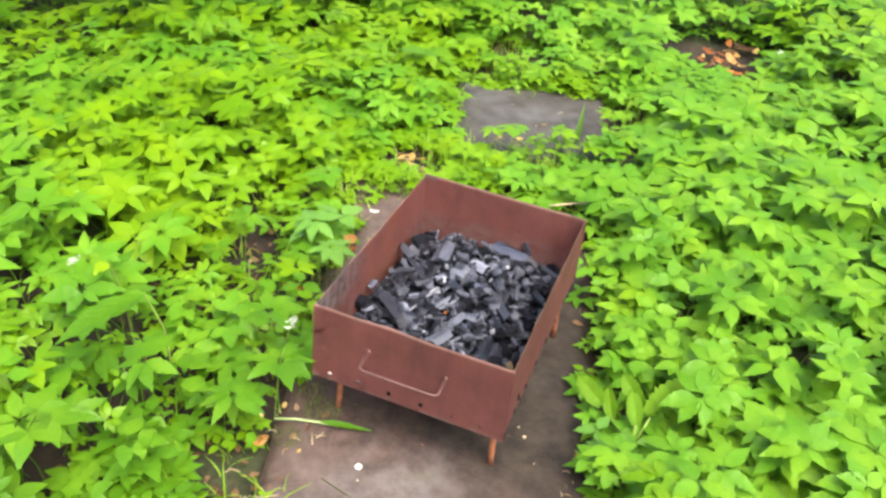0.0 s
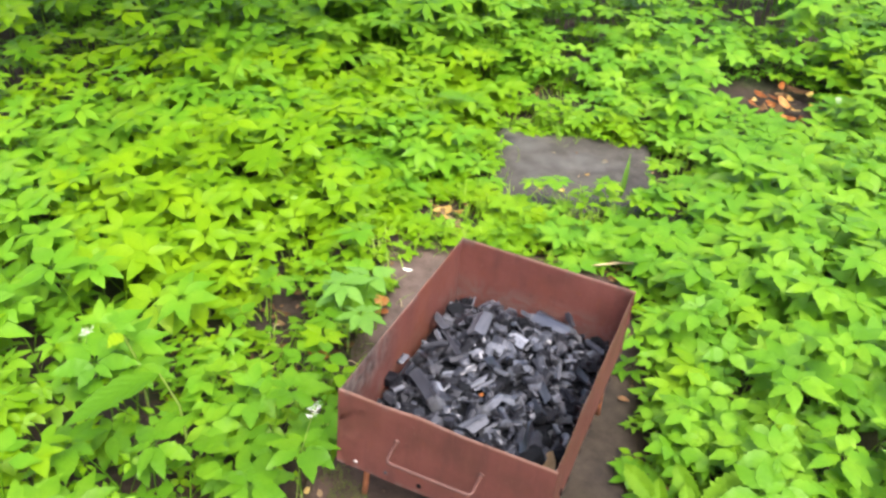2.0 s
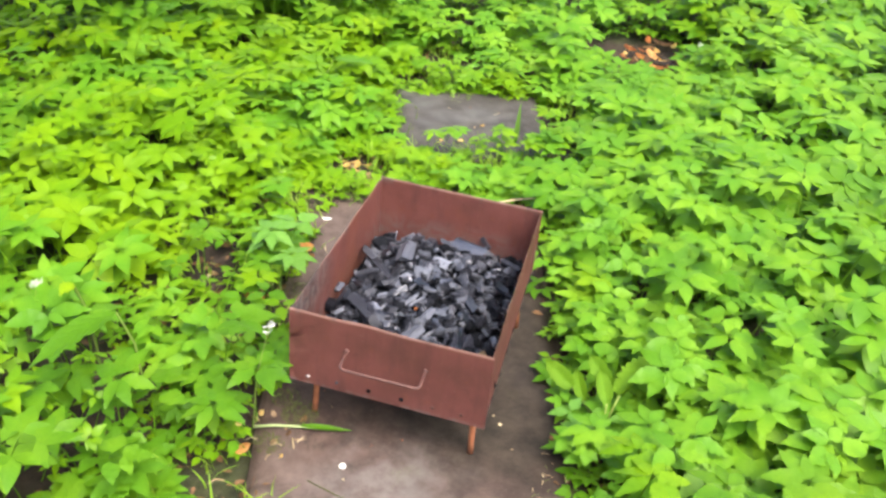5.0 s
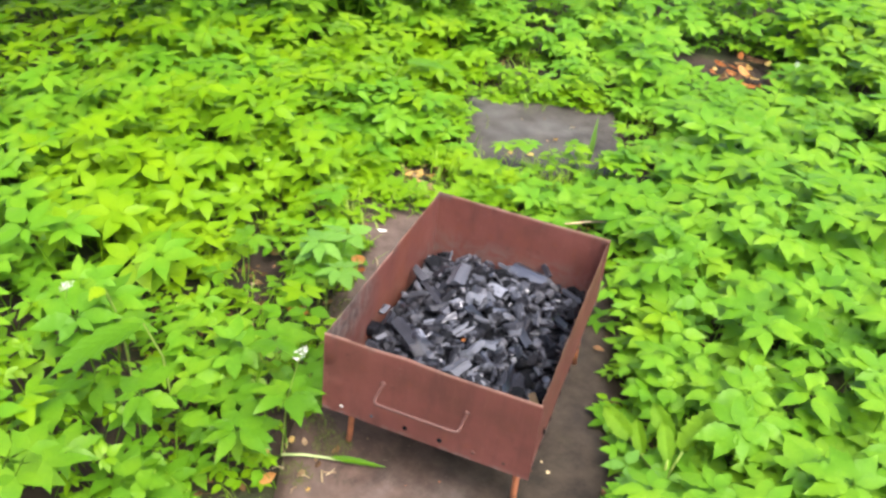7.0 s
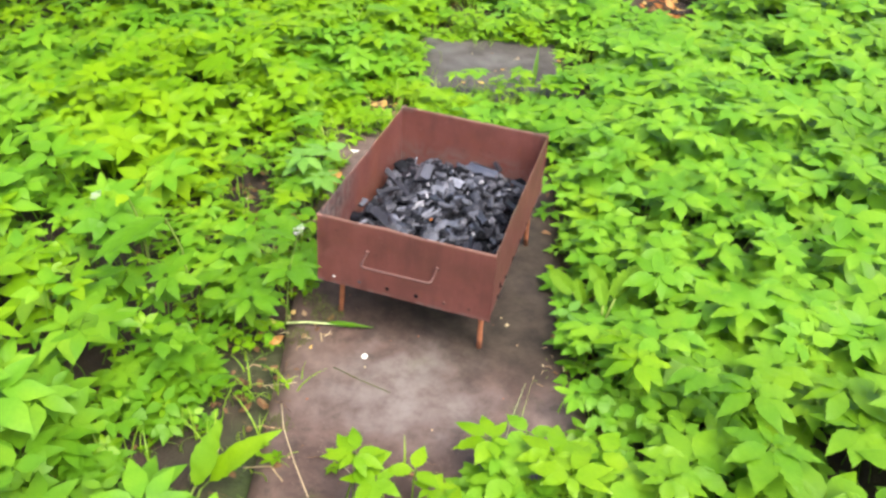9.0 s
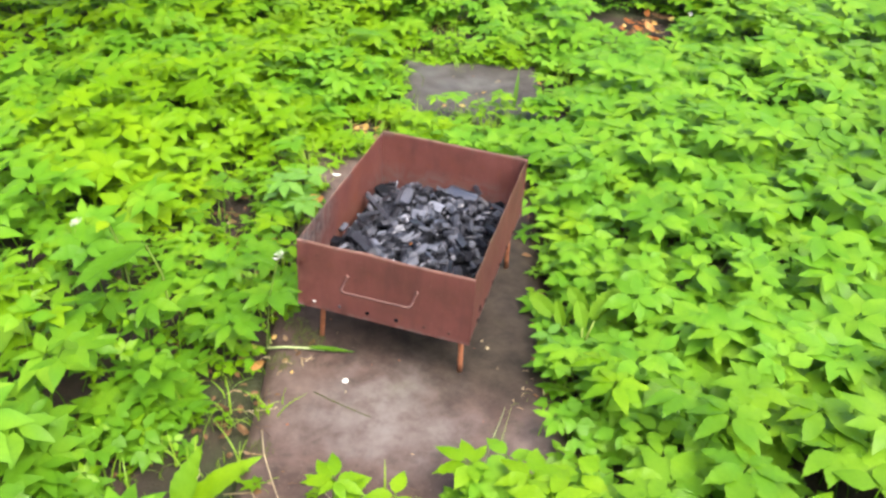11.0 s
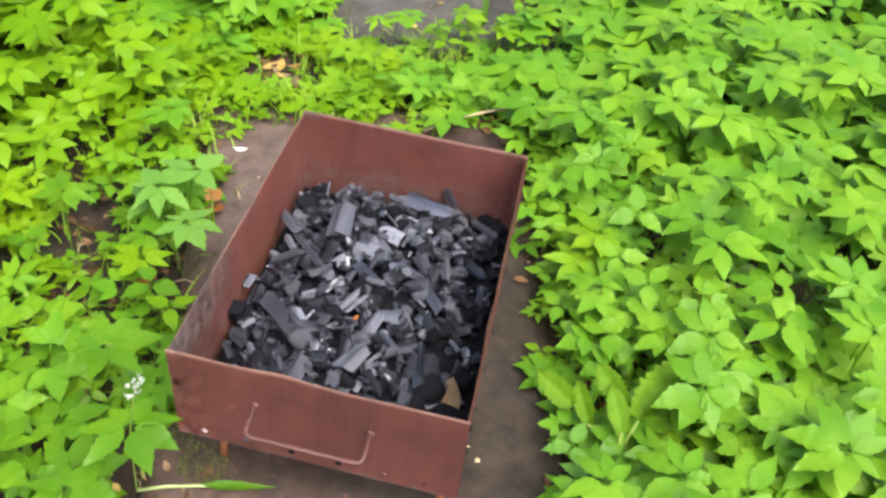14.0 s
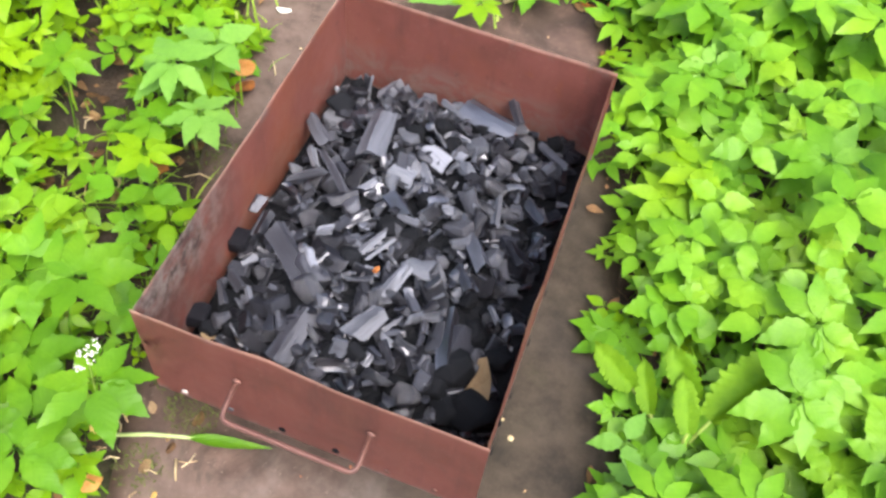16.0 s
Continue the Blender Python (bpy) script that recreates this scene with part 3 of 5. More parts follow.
def shell_mesh(seed):
    """A curved flake split off along the growth rings, about one long in x."""
    rng = random.Random(seed)
    bm = bmesh.new()
    nx, ny = 5, 6
    wide, arch, thick = rng.uniform(0.42, 0.75), rng.uniform(0.08, 0.22), rng.uniform(0.10, 0.2)
    twist, bow = rng.uniform(-0.5, 0.5), rng.uniform(-0.1, 0.1)
    cup = rng.choice((1, 1, -1))
    layers = []
    for side in (1, -1):
        rows = []
        for i in range(nx + 1):
            s = i / nx - 0.5
            row = []
            for j in range(ny + 1):
                f = j / ny - 0.5
                end = 0.16 * noise.noise((f * 3, seed, side * 0.2)) if i in (0, nx) else 0
                w = wide * (1 + 0.3 * s * math.sin(seed) - 0.3 * abs(noise.noise((s * 3, seed + 2, 0))))
                z = cup * arch * (1 - 4 * f * f) + bow * (1 - 4 * s * s) + twist * s * f + side * thick * (0.5 + 0.3 * noise.noise((s * 3, f * 3, seed)))
                row.append(bm.verts.new((s + end, f * w, z * (0.9 if side > 0 else 0.6))))
            rows.append(row)
        layers.append(rows)
    top, low = layers
    for i in range(nx):
        for j in range(ny):
            bm.faces.new((top[i][j], top[i + 1][j], top[i + 1][j + 1], top[i][j + 1]))
            bm.faces.new((low[i][j + 1], low[i + 1][j + 1], low[i + 1][j], low[i][j]))
    rim = [(i, 0) for i in range(nx)] + [(nx, j) for j in range(ny)] + [(i, ny) for i in range(nx, 0, -1)] + [(0, j) for j in range(ny, 0, -1)]
    for (i, j), (k, l) in zip(rim, rim[1:] + rim[:1]):
        bm.faces.new((top[i][j], low[i][j], low[k][l], top[k][l]))
    bmesh.ops.recalc_face_normals(bm, faces=bm.faces)
    bmesh.ops.triangulate(bm, faces=list(bm.faces))
    return link_mesh("charcoal_lump", soft_faces(bm), COAL)


LUMPS = {kind: [lump_mesh(kind, 100 * i + len(kind)) for i in range(9)] for kind in ("chunk", "stick", "plate", "round")}
LUMPS["shell"] = [shell_mesh(7 + 3 * i) for i in range(12)]


def lit_copy(me):
    other = me.copy()
    other.materials[0] = ASH_COAL
    return other


# copies in the lighter charcoal, for lumps where more light falls
LIT_LUMPS = {kind: [lit_copy(me) for me in LUMPS[kind]] for kind in LUMPS}


def put_lump(kind, size, m, label, ash=False):
    ob = new("charcoal_lump", rng_coal.choice((LIT_LUMPS if ash else LUMPS)[kind]))
    ob.matrix_world = m @ Matrix.Scale(size, 4)
    return tagged(ob, label, "charcoal", "charcoal in the brazier")


rng_coal = random.Random(5)
WORDS = {"chunk": "angular black lump of charcoal in the brazier", "stick": "thin grey-black stick of charcoal in the brazier",
         "plate": "flat shiny splinter of charcoal in the brazier", "round": "rounded dull black lump of charcoal in the brazier", "shell": "curved shiny blue-black flake of charcoal in the brazier"}


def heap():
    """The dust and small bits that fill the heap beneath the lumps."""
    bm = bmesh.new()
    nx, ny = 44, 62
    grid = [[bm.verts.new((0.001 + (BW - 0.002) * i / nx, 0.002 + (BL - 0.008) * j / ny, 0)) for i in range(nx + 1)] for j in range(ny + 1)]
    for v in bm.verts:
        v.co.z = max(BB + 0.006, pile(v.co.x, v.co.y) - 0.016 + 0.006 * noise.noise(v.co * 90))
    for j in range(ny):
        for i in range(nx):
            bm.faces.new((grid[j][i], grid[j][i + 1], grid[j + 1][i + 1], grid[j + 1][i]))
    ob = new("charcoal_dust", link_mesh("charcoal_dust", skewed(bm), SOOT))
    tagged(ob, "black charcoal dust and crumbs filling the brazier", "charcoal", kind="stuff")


def between(a, b, z, lift=0.0, spin=0.0):
    """A pose whose x axis runs from a to b in plan, and the length."""
    a, b = Vector((*a, z)), Vector((*b, z + lift))
    way = b - a
    turn = way.to_track_quat('X', 'Z').to_matrix().to_4x4()
    return Matrix.Translation((a + b) / 2) @ turn @ pose(0, 0, 0, spin), way.length


def plank(a, b, width, thick, z, lift, spin, seed, material, label):
    """A splintered, facetted piece of charred wood from a to b in plan."""
    m, length = between(a, b, z, lift, spin)
    rng = random.Random(900 + seed)
    bm = bmesh.new()
    nx, ny = 7, 7
    corner = {(i, j): (i * 0.5 + rng.uniform(-0.20, 0.08) * i, j * 0.5 + rng.uniform(-0.24, 0.10) * j) for i in (-1, 1) for j in (-1, 1)}
    crest, tip, bow = rng.uniform(-0.28, 0.28), rng.uniform(-0.25, 0.25), [rng.uniform(-0.08, 0.10) for _ in range(4)]
    layers = []
    for side in (1, -1):
        rows = []
        for i in range(nx + 1):
            row = []
            for j in range(ny + 1):
                s, f = i / nx, j / ny
                x = sum(corner[p, q][0] * (s if p > 0 else 1 - s) * (f if q > 0 else 1 - f) for p in (-1, 1) for q in (-1, 1))
                y = sum(corner[p, q][1] * (s if p > 0 else 1 - s) * (f if q > 0 else 1 - f) for p in (-1, 1) for q in (-1, 1))
                x += (bow[0] * (1 - s) - bow[1] * s) * (2 * f - 1) ** 2
                y += (bow[2] * (1 - f) - bow[3] * f) * (2 * s - 1) ** 2
                roof = 0.75 - 1.2 * abs(f - 0.5 - crest) - 0.9 * (2 * f - 1) ** 4 - 0.35 * max(0, abs(s - 0.5 - tip) - 0.3) + 0.35 * noise.noise((s * 2.5, f * 3.5, seed))
                rib = 0.022 * math.sin(f * (17 + 5 * math.sin(seed)) + 2 * noise.noise((s * 2, f * 3, seed)))
                edge = 0.82 if side < 0 else 1.0
                row.append(bm.verts.new((x * length * edge, y * width * edge, thick * (max(0.05, roof) + rib if side > 0 else -0.45 + 0.1 * rib))))
            rows.append(row)
        layers.append(rows)
    top, low = layers
    for i in range(nx):
        for j in range(ny):
            bm.faces.new((top[i][j], top[i + 1][j], top[i + 1][j + 1], top[i][j + 1]))
            bm.faces.new((low[i][j + 1], low[i + 1][j + 1], low[i + 1][j], low[i][j]))
    rim = [(i, 0) for i in range(nx)] + [(nx, j) for j in range(ny)] + [(i, ny) for i in range(nx, 0, -1)] + [(0, j) for j in range(ny, 0, -1)]
    for (i, j), (k, l) in zip(rim, rim[1:] + rim[:1]):
        bm.faces.new((top[i][j], low[i][j], low[k][l], top[k][l]))
    bmesh.ops.recalc_face_normals(bm, faces=bm.faces)
    ob = new("charcoal_lump", link_mesh("charcoal_lump", soft_faces(bm, 0.8), material))
    ob.matrix_world = m
    return tagged(ob, label, "charcoal", "charcoal in the brazier")


heap()
# the pieces that stand out
GREY_PIECE, FLAKE = "ribbed grey piece of charred wood in the brazier", "curved shiny pale flake of charcoal in the brazier"
SPLINTER, DARK_PIECE = "thin pale splinter of charcoal in the brazier", "flat dark piece of charred wood in the brazier"
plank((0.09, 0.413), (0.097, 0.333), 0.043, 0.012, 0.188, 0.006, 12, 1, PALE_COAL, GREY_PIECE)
plank((0.156, 0.385), (0.193, 0.366), 0.031, 0.008, 0.182, 0.003, 18, 2, SHEEN_COAL, FLAKE)
plank((0.187, 0.391), (0.212, 0.38), 0.017, 0.006, 0.184, 0.004, 22, 3, SHEEN_COAL, FLAKE)
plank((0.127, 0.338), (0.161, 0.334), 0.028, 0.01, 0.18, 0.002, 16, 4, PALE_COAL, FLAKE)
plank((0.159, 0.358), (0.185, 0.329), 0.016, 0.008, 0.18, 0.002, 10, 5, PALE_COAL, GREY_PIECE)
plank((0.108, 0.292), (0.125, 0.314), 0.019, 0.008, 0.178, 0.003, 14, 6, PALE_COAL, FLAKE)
plank((0.02, 0.271), (0.06, 0.303), 0.013, 0.009, 0.178, 0.004, 0, 7, ASH_COAL, GREY_PIECE)
plank((0.04, 0.33), (0.093, 0.28), 0.011, 0.008, 0.184, -0.004, 0, 8, ASH_COAL, GREY_PIECE)
plank((-0.002, 0.381), (0.04, 0.336), 0.023, 0.01, 0.172, 0.006, -10, 9, ASH_COAL, GREY_PIECE)
plank((0.022, 0.333), (0.045, 0.302), 0.014, 0.008, 0.172, 0.004, -10, 10, PALE_COAL, FLAKE)
plank((0.039, 0.207), (0.117, 0.137), 0.03, 0.01, 0.176, 0.002, -8, 11, ASH_COAL, DARK_PIECE)
plank((0.086, 0.19), (0.108, 0.16), 0.015, 0.008, 0.182, 0.002, 10, 12, SHEEN_COAL, FLAKE)
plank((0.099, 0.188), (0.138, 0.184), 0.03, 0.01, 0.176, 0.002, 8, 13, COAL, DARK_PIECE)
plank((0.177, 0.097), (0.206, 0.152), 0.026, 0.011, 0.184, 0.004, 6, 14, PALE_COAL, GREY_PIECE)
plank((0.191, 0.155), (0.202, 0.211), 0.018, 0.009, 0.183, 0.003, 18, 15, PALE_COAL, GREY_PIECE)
plank((0.117, 0.051), (0.125, 0.115), 0.026, 0.014, 0.172, 0.008, 8, 16, ASH_COAL, GREY_PIECE)
plank((0.146, 0.205), (0.163, 0.245), 0.009, 0.005, 0.184, 0.004, 20, 17, PALE_COAL, SPLINTER)
plank((0.155, 0.198), (0.175, 0.236), 0.006, 0.005, 0.186, 0.002, 0, 18, PALE_COAL, SPLINTER)
plank((0.174, 0.231), (0.183, 0.194), 0.007, 0.005, 0.182, 0.002, 0, 19, ASH_COAL, SPLINTER)
plank((0.162, 0.274), (0.195, 0.27), 0.011, 0.009, 0.182, 0.002, 0, 20, PALE_COAL, GREY_PIECE)
plank((0.087, 0.216), (0.106, 0.226), 0.014, 0.008, 0.178, 0.004, 12, 21, PALE_COAL, FLAKE)
plank((0.161, 0.175), (0.184, 0.148), 0.015, 0.006, 0.178, 0.003, 25, 22, ASH_COAL, FLAKE)
plank((0.21, 0.182), (0.233, 0.16), 0.012, 0.007, 0.18, 0.003, 10, 23, ASH_COAL, SPLINTER)
plank((0.239, 0.177), (0.252, 0.132), 0.012, 0.009, 0.176, 0.004, 15, 24, ASH_COAL, GREY_PIECE)
plank((0.262, 0.178), (0.281, 0.116), 0.026, 0.014, 0.17, 0.004, -12, 25, COAL, DARK_PIECE)
plank((0.233, 0.307), (0.278, 0.248), 0.02, 0.012, 0.172, 0.004, -15, 26, COAL, DARK_PIECE)
plank((0.264, 0.351), (0.272, 0.306), 0.016, 0.008, 0.176, 0.003, 20, 27, PALE_COAL, FLAKE)
plank((0.225, 0.347), (0.244, 0.32), 0.008, 0.006, 0.18, 0.003, 10, 28, PALE_COAL, SPLINTER)
plank((0.207, 0.302), (0.226, 0.302), 0.013, 0.006, 0.182, 0.002, 15, 29, PALE_COAL, FLAKE)
plank((0.172, 0.476), (0.261, 0.459), 0.03, 0.01, 0.172, 0.002, 24, 30, COAL, DARK_PIECE)
plank((0.228, 0.509), (0.256, 0.466), 0.014, 0.008, 0.176, 0.004, 10, 31, ASH_COAL, GREY_PIECE)
plank((0.089, 0.478), (0.132, 0.43), 0.017, 0.009, 0.168, 0.006, 12, 32, ASH_COAL, GREY_PIECE)
plank((0.141, 0.475), (0.17, 0.464), 0.012, 0.007, 0.17, 0.004, 14, 33, PALE_COAL, FLAKE)
plank((0.133, 0.447), (0.162, 0.419), 0.014, 0.009, 0.174, 0.003, 8, 34, ASH_COAL, GREY_PIECE)
plank((0.132, 0.075), (0.157, 0.054), 0.018, 0.01, 0.164, 0.004, 4, 35, ASH_COAL, GREY_PIECE)
plank((0.151, 0.072), (0.203, 0.083), 0.026, 0.012, 0.166, 0.002, -6, 36, COAL, DARK_PIECE)
plank((0.203, 0.08), (0.208, 0.104), 0.012, 0.007, 0.172, 0.003, 10, 37, PALE_COAL, FLAKE)
plank((0.206, 0.122), (0.225, 0.113), 0.009, 0.006, 0.174, 0.003, 0, 38, PALE_COAL, SPLINTER)
plank((0.237, 0.122), (0.259, 0.095), 0.014, 0.01, 0.168, 0.003, 10, 39, ASH_COAL, GREY_PIECE)
plank((0.022, 0.148), (0.038, 0.164), 0.01, 0.006, 0.164, 0.006, 0, 40, PALE_COAL, SPLINTER)
plank((0.016, 0.135), (0.041, 0.117), 0.013, 0.007, 0.164, 0.004, 10, 41, ASH_COAL, GREY_PIECE)
plank((0.011, 0.121), (0.031, 0.096), 0.01, 0.006, 0.16, 0.004, 0, 42, ASH_COAL, SPLINTER)
plank((0.042, 0.127), (0.061, 0.102), 0.008, 0.006, 0.164, 0.004, 0, 43, PALE_COAL, SPLINTER)
plank((-0.002, 0.216), (0.002, 0.241), 0.016, 0.008, 0.164, 0.006, 0, 44, ASH_COAL, GREY_PIECE)
plank((0.024, 0.189), (0.021, 0.227), 0.014, 0.009, 0.168, 0.004, 0, 45, COAL, DARK_PIECE)
plank((0.075, 0.261), (0.106, 0.29), 0.028, 0.012, 0.174, 0.004, -10, 46, COAL, DARK_PIECE)
plank((0.105, 0.238), (0.127, 0.268), 0.026, 0.012, 0.176, 0.004, 10, 47, COAL, DARK_PIECE)
plank((0.14, 0.305), (0.175, 0.275), 0.024, 0.01, 0.178, 0.002, -12, 48, COAL, DARK_PIECE)
plank((0.294, 0.3), (0.324, 0.27), 0.018, 0.01, 0.168, 0.004, -10, 49, COAL, DARK_PIECE)
plank((0.293, 0.371), (0.324, 0.342), 0.022, 0.012, 0.164, 0.004, -14, 50, COAL, DARK_PIECE)
plank((0.285, 0.467), (0.325, 0.44), 0.02, 0.01, 0.16, 0.004, -20, 51, ASH_COAL, GREY_PIECE)
plank((0.301, 0.211), (0.32, 0.189), 0.01, 0.007, 0.166, 0.004, 0, 52, PALE_COAL, SPLINTER)
plank((0.249, 0.244), (0.282, 0.213), 0.018, 0.01, 0.17, 0.004, 0, 53, COAL, DARK_PIECE)
for kind, a, b, z, grow in (
        ("round", (0.002, 0.422), (0.038, 0.429), 0.164, 1.1),
        ("round", (0.012, 0.475), (0.032, 0.479), 0.15, 1.1),
        ("round", (0.263, 0.117), (0.315, 0.127), 0.16, 1.1),
        ("round", (0.260, 0.096), (0.302, 0.104), 0.152, 1.1),
        ("round", (0.302, 0.084), (0.360, 0.096), 0.146, 1.1),
        ("round", (0.282, 0.078), (0.322, 0.086), 0.142, 1.1),
        ("round", (0.066, 0.070), (0.100, 0.077), 0.15, 1.1),
        ("round", (0.039, 0.078), (0.065, 0.083), 0.15, 1.1),
        ("chunk", (-0.011, 0.075), (0.019, 0.081), 0.146, 1.1),
        ("round", (0.315, 0.156), (0.349, 0.163), 0.15, 1.1),
        ("round", (0.225, 0.080), (0.259, 0.087), 0.15, 1.1),
        ("chunk", (-0.016, 0.177), (0.016, 0.183), 0.158, 1.1),
        ("round", (0.013, 0.068), (0.037, 0.073), 0.146, 1.1),
        ("round", (0.248, 0.085), (0.278, 0.091), 0.144, 1.1)):
    m, size = between(a, b, z)
    put_lump(kind, size * grow, m, WORDS[kind])
# the rest of the heap
for j in range(20):
    for i in range(14):
        x = 0.016 + (BW - 0.032) * (i + 0.5 + rng_coal.uniform(-0.45, 0.45)) / 14
        y = 0.016 + (BL - 0.034) * (j + 0.5 + rng_coal.uniform(-0.45, 0.45)) / 20
        kind = rng_coal.choices(("chunk", "stick", "plate", "round", "shell"), (4.0, 0.9, 2.0, 2.4, 7.0))[0]
        size = min(0.050, rng_coal.uniform(0.020, 0.037) * (1.25 if kind == "stick" else 1) * (1.35 if rng_coal.random() < 0.18 else 1))
        inset = 0.4 * size
        x, y = min(BW - 0.004 - inset, max(0.004 + inset, x)), min(BL - 0.004 - inset, max(0.004 + inset, y))
        z = pile(x, y) - 0.003 + rng_coal.uniform(-0.005, 0.007)
        m = pose(x - (0.009 + 0.006 * x / BW) * y / BL, y, z, rng_coal.uniform(-75, 75), rng_coal.uniform(-48, 48), rng_coal.uniform(0, 360))
        # lighter copies grow likelier towards the back, standing for the stronger light there
        put_lump(kind, size, m, WORDS[kind], rng_coal.random() < 0.05 + 0.26 * smooth01((y - 0.16) / 0.22) * smooth01((0.34 - x) / 0.12))


def crumbs():
    """Small splinters between the lumps, too many to count."""
    vs, fs, at = [], [], 0
    data = []
    for kind in ("chunk", "stick", "plate", "shell"):
        for me in LUMPS[kind][:6]:
            v = np.empty(len(me.vertices) * 3)
            me.vertices.foreach_get("co", v)
            f = np.empty(len(me.polygons) * 3, dtype=int)
            me.loops.foreach_get("vertex_index", f)
            data.append((v.reshape(-1, 3), f.reshape(-1, 3)))
    for _ in range(520):
        x, y = rng_coal.uniform(0.010, BW - 0.012), rng_coal.uniform(0.012, BL - 0.014)
        size = rng_coal.uniform(0.011, 0.025)
        m = np.array(pose(x - (0.009 + 0.006 * x / BW) * y / BL, y, pile(x, y) + rng_coal.uniform(-0.008, 0.007), rng_coal.uniform(-70, 70), rng_coal.uniform(-40, 40), rng_coal.uniform(0, 360)) @ Matrix.Scale(size, 4))
        v, f = rng_coal.choice(data)
        vs.append(v @ m[:3, :3].T + m[:3, 3])
        fs.append(f + at)
        at += len(v)
    ob = new("charcoal_crumbs", numpy_mesh("charcoal_crumbs", np.concatenate(vs), np.concatenate(fs), None, COAL, False))
    tagged(ob, "small black charcoal splinters between the lumps", "charcoal", kind="stuff")


crumbs()


def scrap(name, x, y, z, lx, ly, turn, material, label, category, seed, thick=0.004, tilt=(0, 0)):
    """A small torn flat piece."""
    bm = bmesh.new()
    rng = random.Random(seed)
    ring = [bm.verts.new((lx / 2 * math.cos(a) * rng.uniform(0.8, 1.1), ly / 2 * math.sin(a) * rng.uniform(0.8, 1.1), 0.15 * lx * math.cos(a) ** 2 * rng.uniform(0.3, 1.0)))
            for a in np.linspace(0, 2 * math.pi, 11, endpoint=False)]
    mid = bm.verts.new((0, 0, 0))
    for a, b in zip(ring, ring[1:] + ring[:1]):
        bm.faces.new((mid, a, b))
    bmesh.ops.solidify(bm, geom=list(bm.faces), thickness=thick)
    ob = new(name, link_mesh(name, bm, material))
    ob.matrix_world = pose(x, y, z, tilt[0], tilt[1], turn)
    return tagged(ob, label, category)


scrap("wood_scrap", 0.325, 0.117, 0.158, 0.038, 0.062, 12, TAN, "tan scrap of bark among the charcoal in the brazier", "wood scrap", 4, 0.005, (12, -38))
scrap("wood_scrap", 0.066, 0.075, 0.150, 0.026, 0.018, 40, TAN, "small tan wood chip among the charcoal", "wood scrap", 5, 0.004, (20, 10))
scrap("wood_scrap", 0.030, 0.060, 0.147, 0.020, 0.012, 10, TAN, "small tan wood chip among the charcoal", "wood scrap", 6, 0.004, (-20, 10))
scrap("wood_scrap", 0.174, 0.185, 0.194, 0.012, 0.008, 80, DRY_LEAF, "tiny orange wood chip among the charcoal", "wood scrap", 7, 0.003)


# ---- plants ----
def leaflet(length, width, rows, fold, droop, teeth, rng):
    """A pointed oval leaflet along +y from the origin: vertices, triangles, uv."""
    s = np.linspace(0, 1, rows + 2)
    half = width / 2 * np.sin(np.pi * s ** 0.80) * (1.12 - 0.20 * s - 0.26 * s ** 3)
    half = half * (1 + teeth * np.where(np.arange(rows + 2) % 2 == 0, 1, -1))
    half[0] = half[-1] = 0
    curl = rng.uniform(-0.12, 0.12)
    v, uv = [(0, 0, 0)], [(0.5, 0)]
    for k in range(1, rows + 1):
        y, z = length * s[k], -droop * length * s[k] ** 2
        bend = curl * length * s[k] ** 2
        ripple = 0.05 * width * rng.uniform(-1, 1)
        v += [(bend - half[k], y, z + fold * half[k] + ripple), (bend, y, z), (bend + half[k], y, z + fold * half[k] - ripple)]
        uv += [(0.5 - half[k] / width, s[k]), (0.5, s[k]), (0.5 + half[k] / width, s[k])]
    v.append((curl * length, length, -droop * length))
    uv.append((0.5, 1))
    f = [(0, 2, 1), (0, 3, 2)]
    for k in range(rows - 1):
        a, b = 1 + 3 * k, 4 + 3 * k
        f += [(a, a + 1, b), (a + 1, b + 1, b), (a + 1, a + 2, b + 1), (a + 2, b + 2, b + 1)]
    a, e = 1 + 3 * (rows - 1), len(v) - 1
    f += [(a, a + 1, e), (a + 1, a + 2, e)]
    return np.array(v), np.array(f), np.array(uv)


def strip(points, r0, r1):
    """A thin three-sided stalk."""
    points = np.array(points, float)
    v, f = [], []
    for i, q in enumerate(points):
        r = r0 + (r1 - r0) * i / (len(points) - 1)
        for a in (0.5, 2.6, 4.7):
            v.append(q + r * np.array((math.cos(a), math.sin(a), 0.3 * math.sin(a))))
    for i in range(len(points) - 1):
        for j in range(3):
            a, b, c, d = 3 * i + j, 3 * i + (j + 1) % 3, 3 * i + 3 + j, 3 * i + 3 + (j + 1) % 3
            f += [(a, b, d), (a, d, c)]
    return np.array(v), np.array(f), np.tile((0.5, 0.1), (len(v), 1))


def join(pieces):
    vs, fs, us, at = [], [], [], 0
    for v, f, u in pieces:
        vs.append(v), fs.append(f + at), us.append(u)
        at += len(v)
    return np.concatenate(vs), np.concatenate(fs), np.concatenate(us)


def turned(piece, m):
    v, f, u = piece
    m = np.array(m)
    return v @ m[:3, :3].T + m[:3, 3], f, u


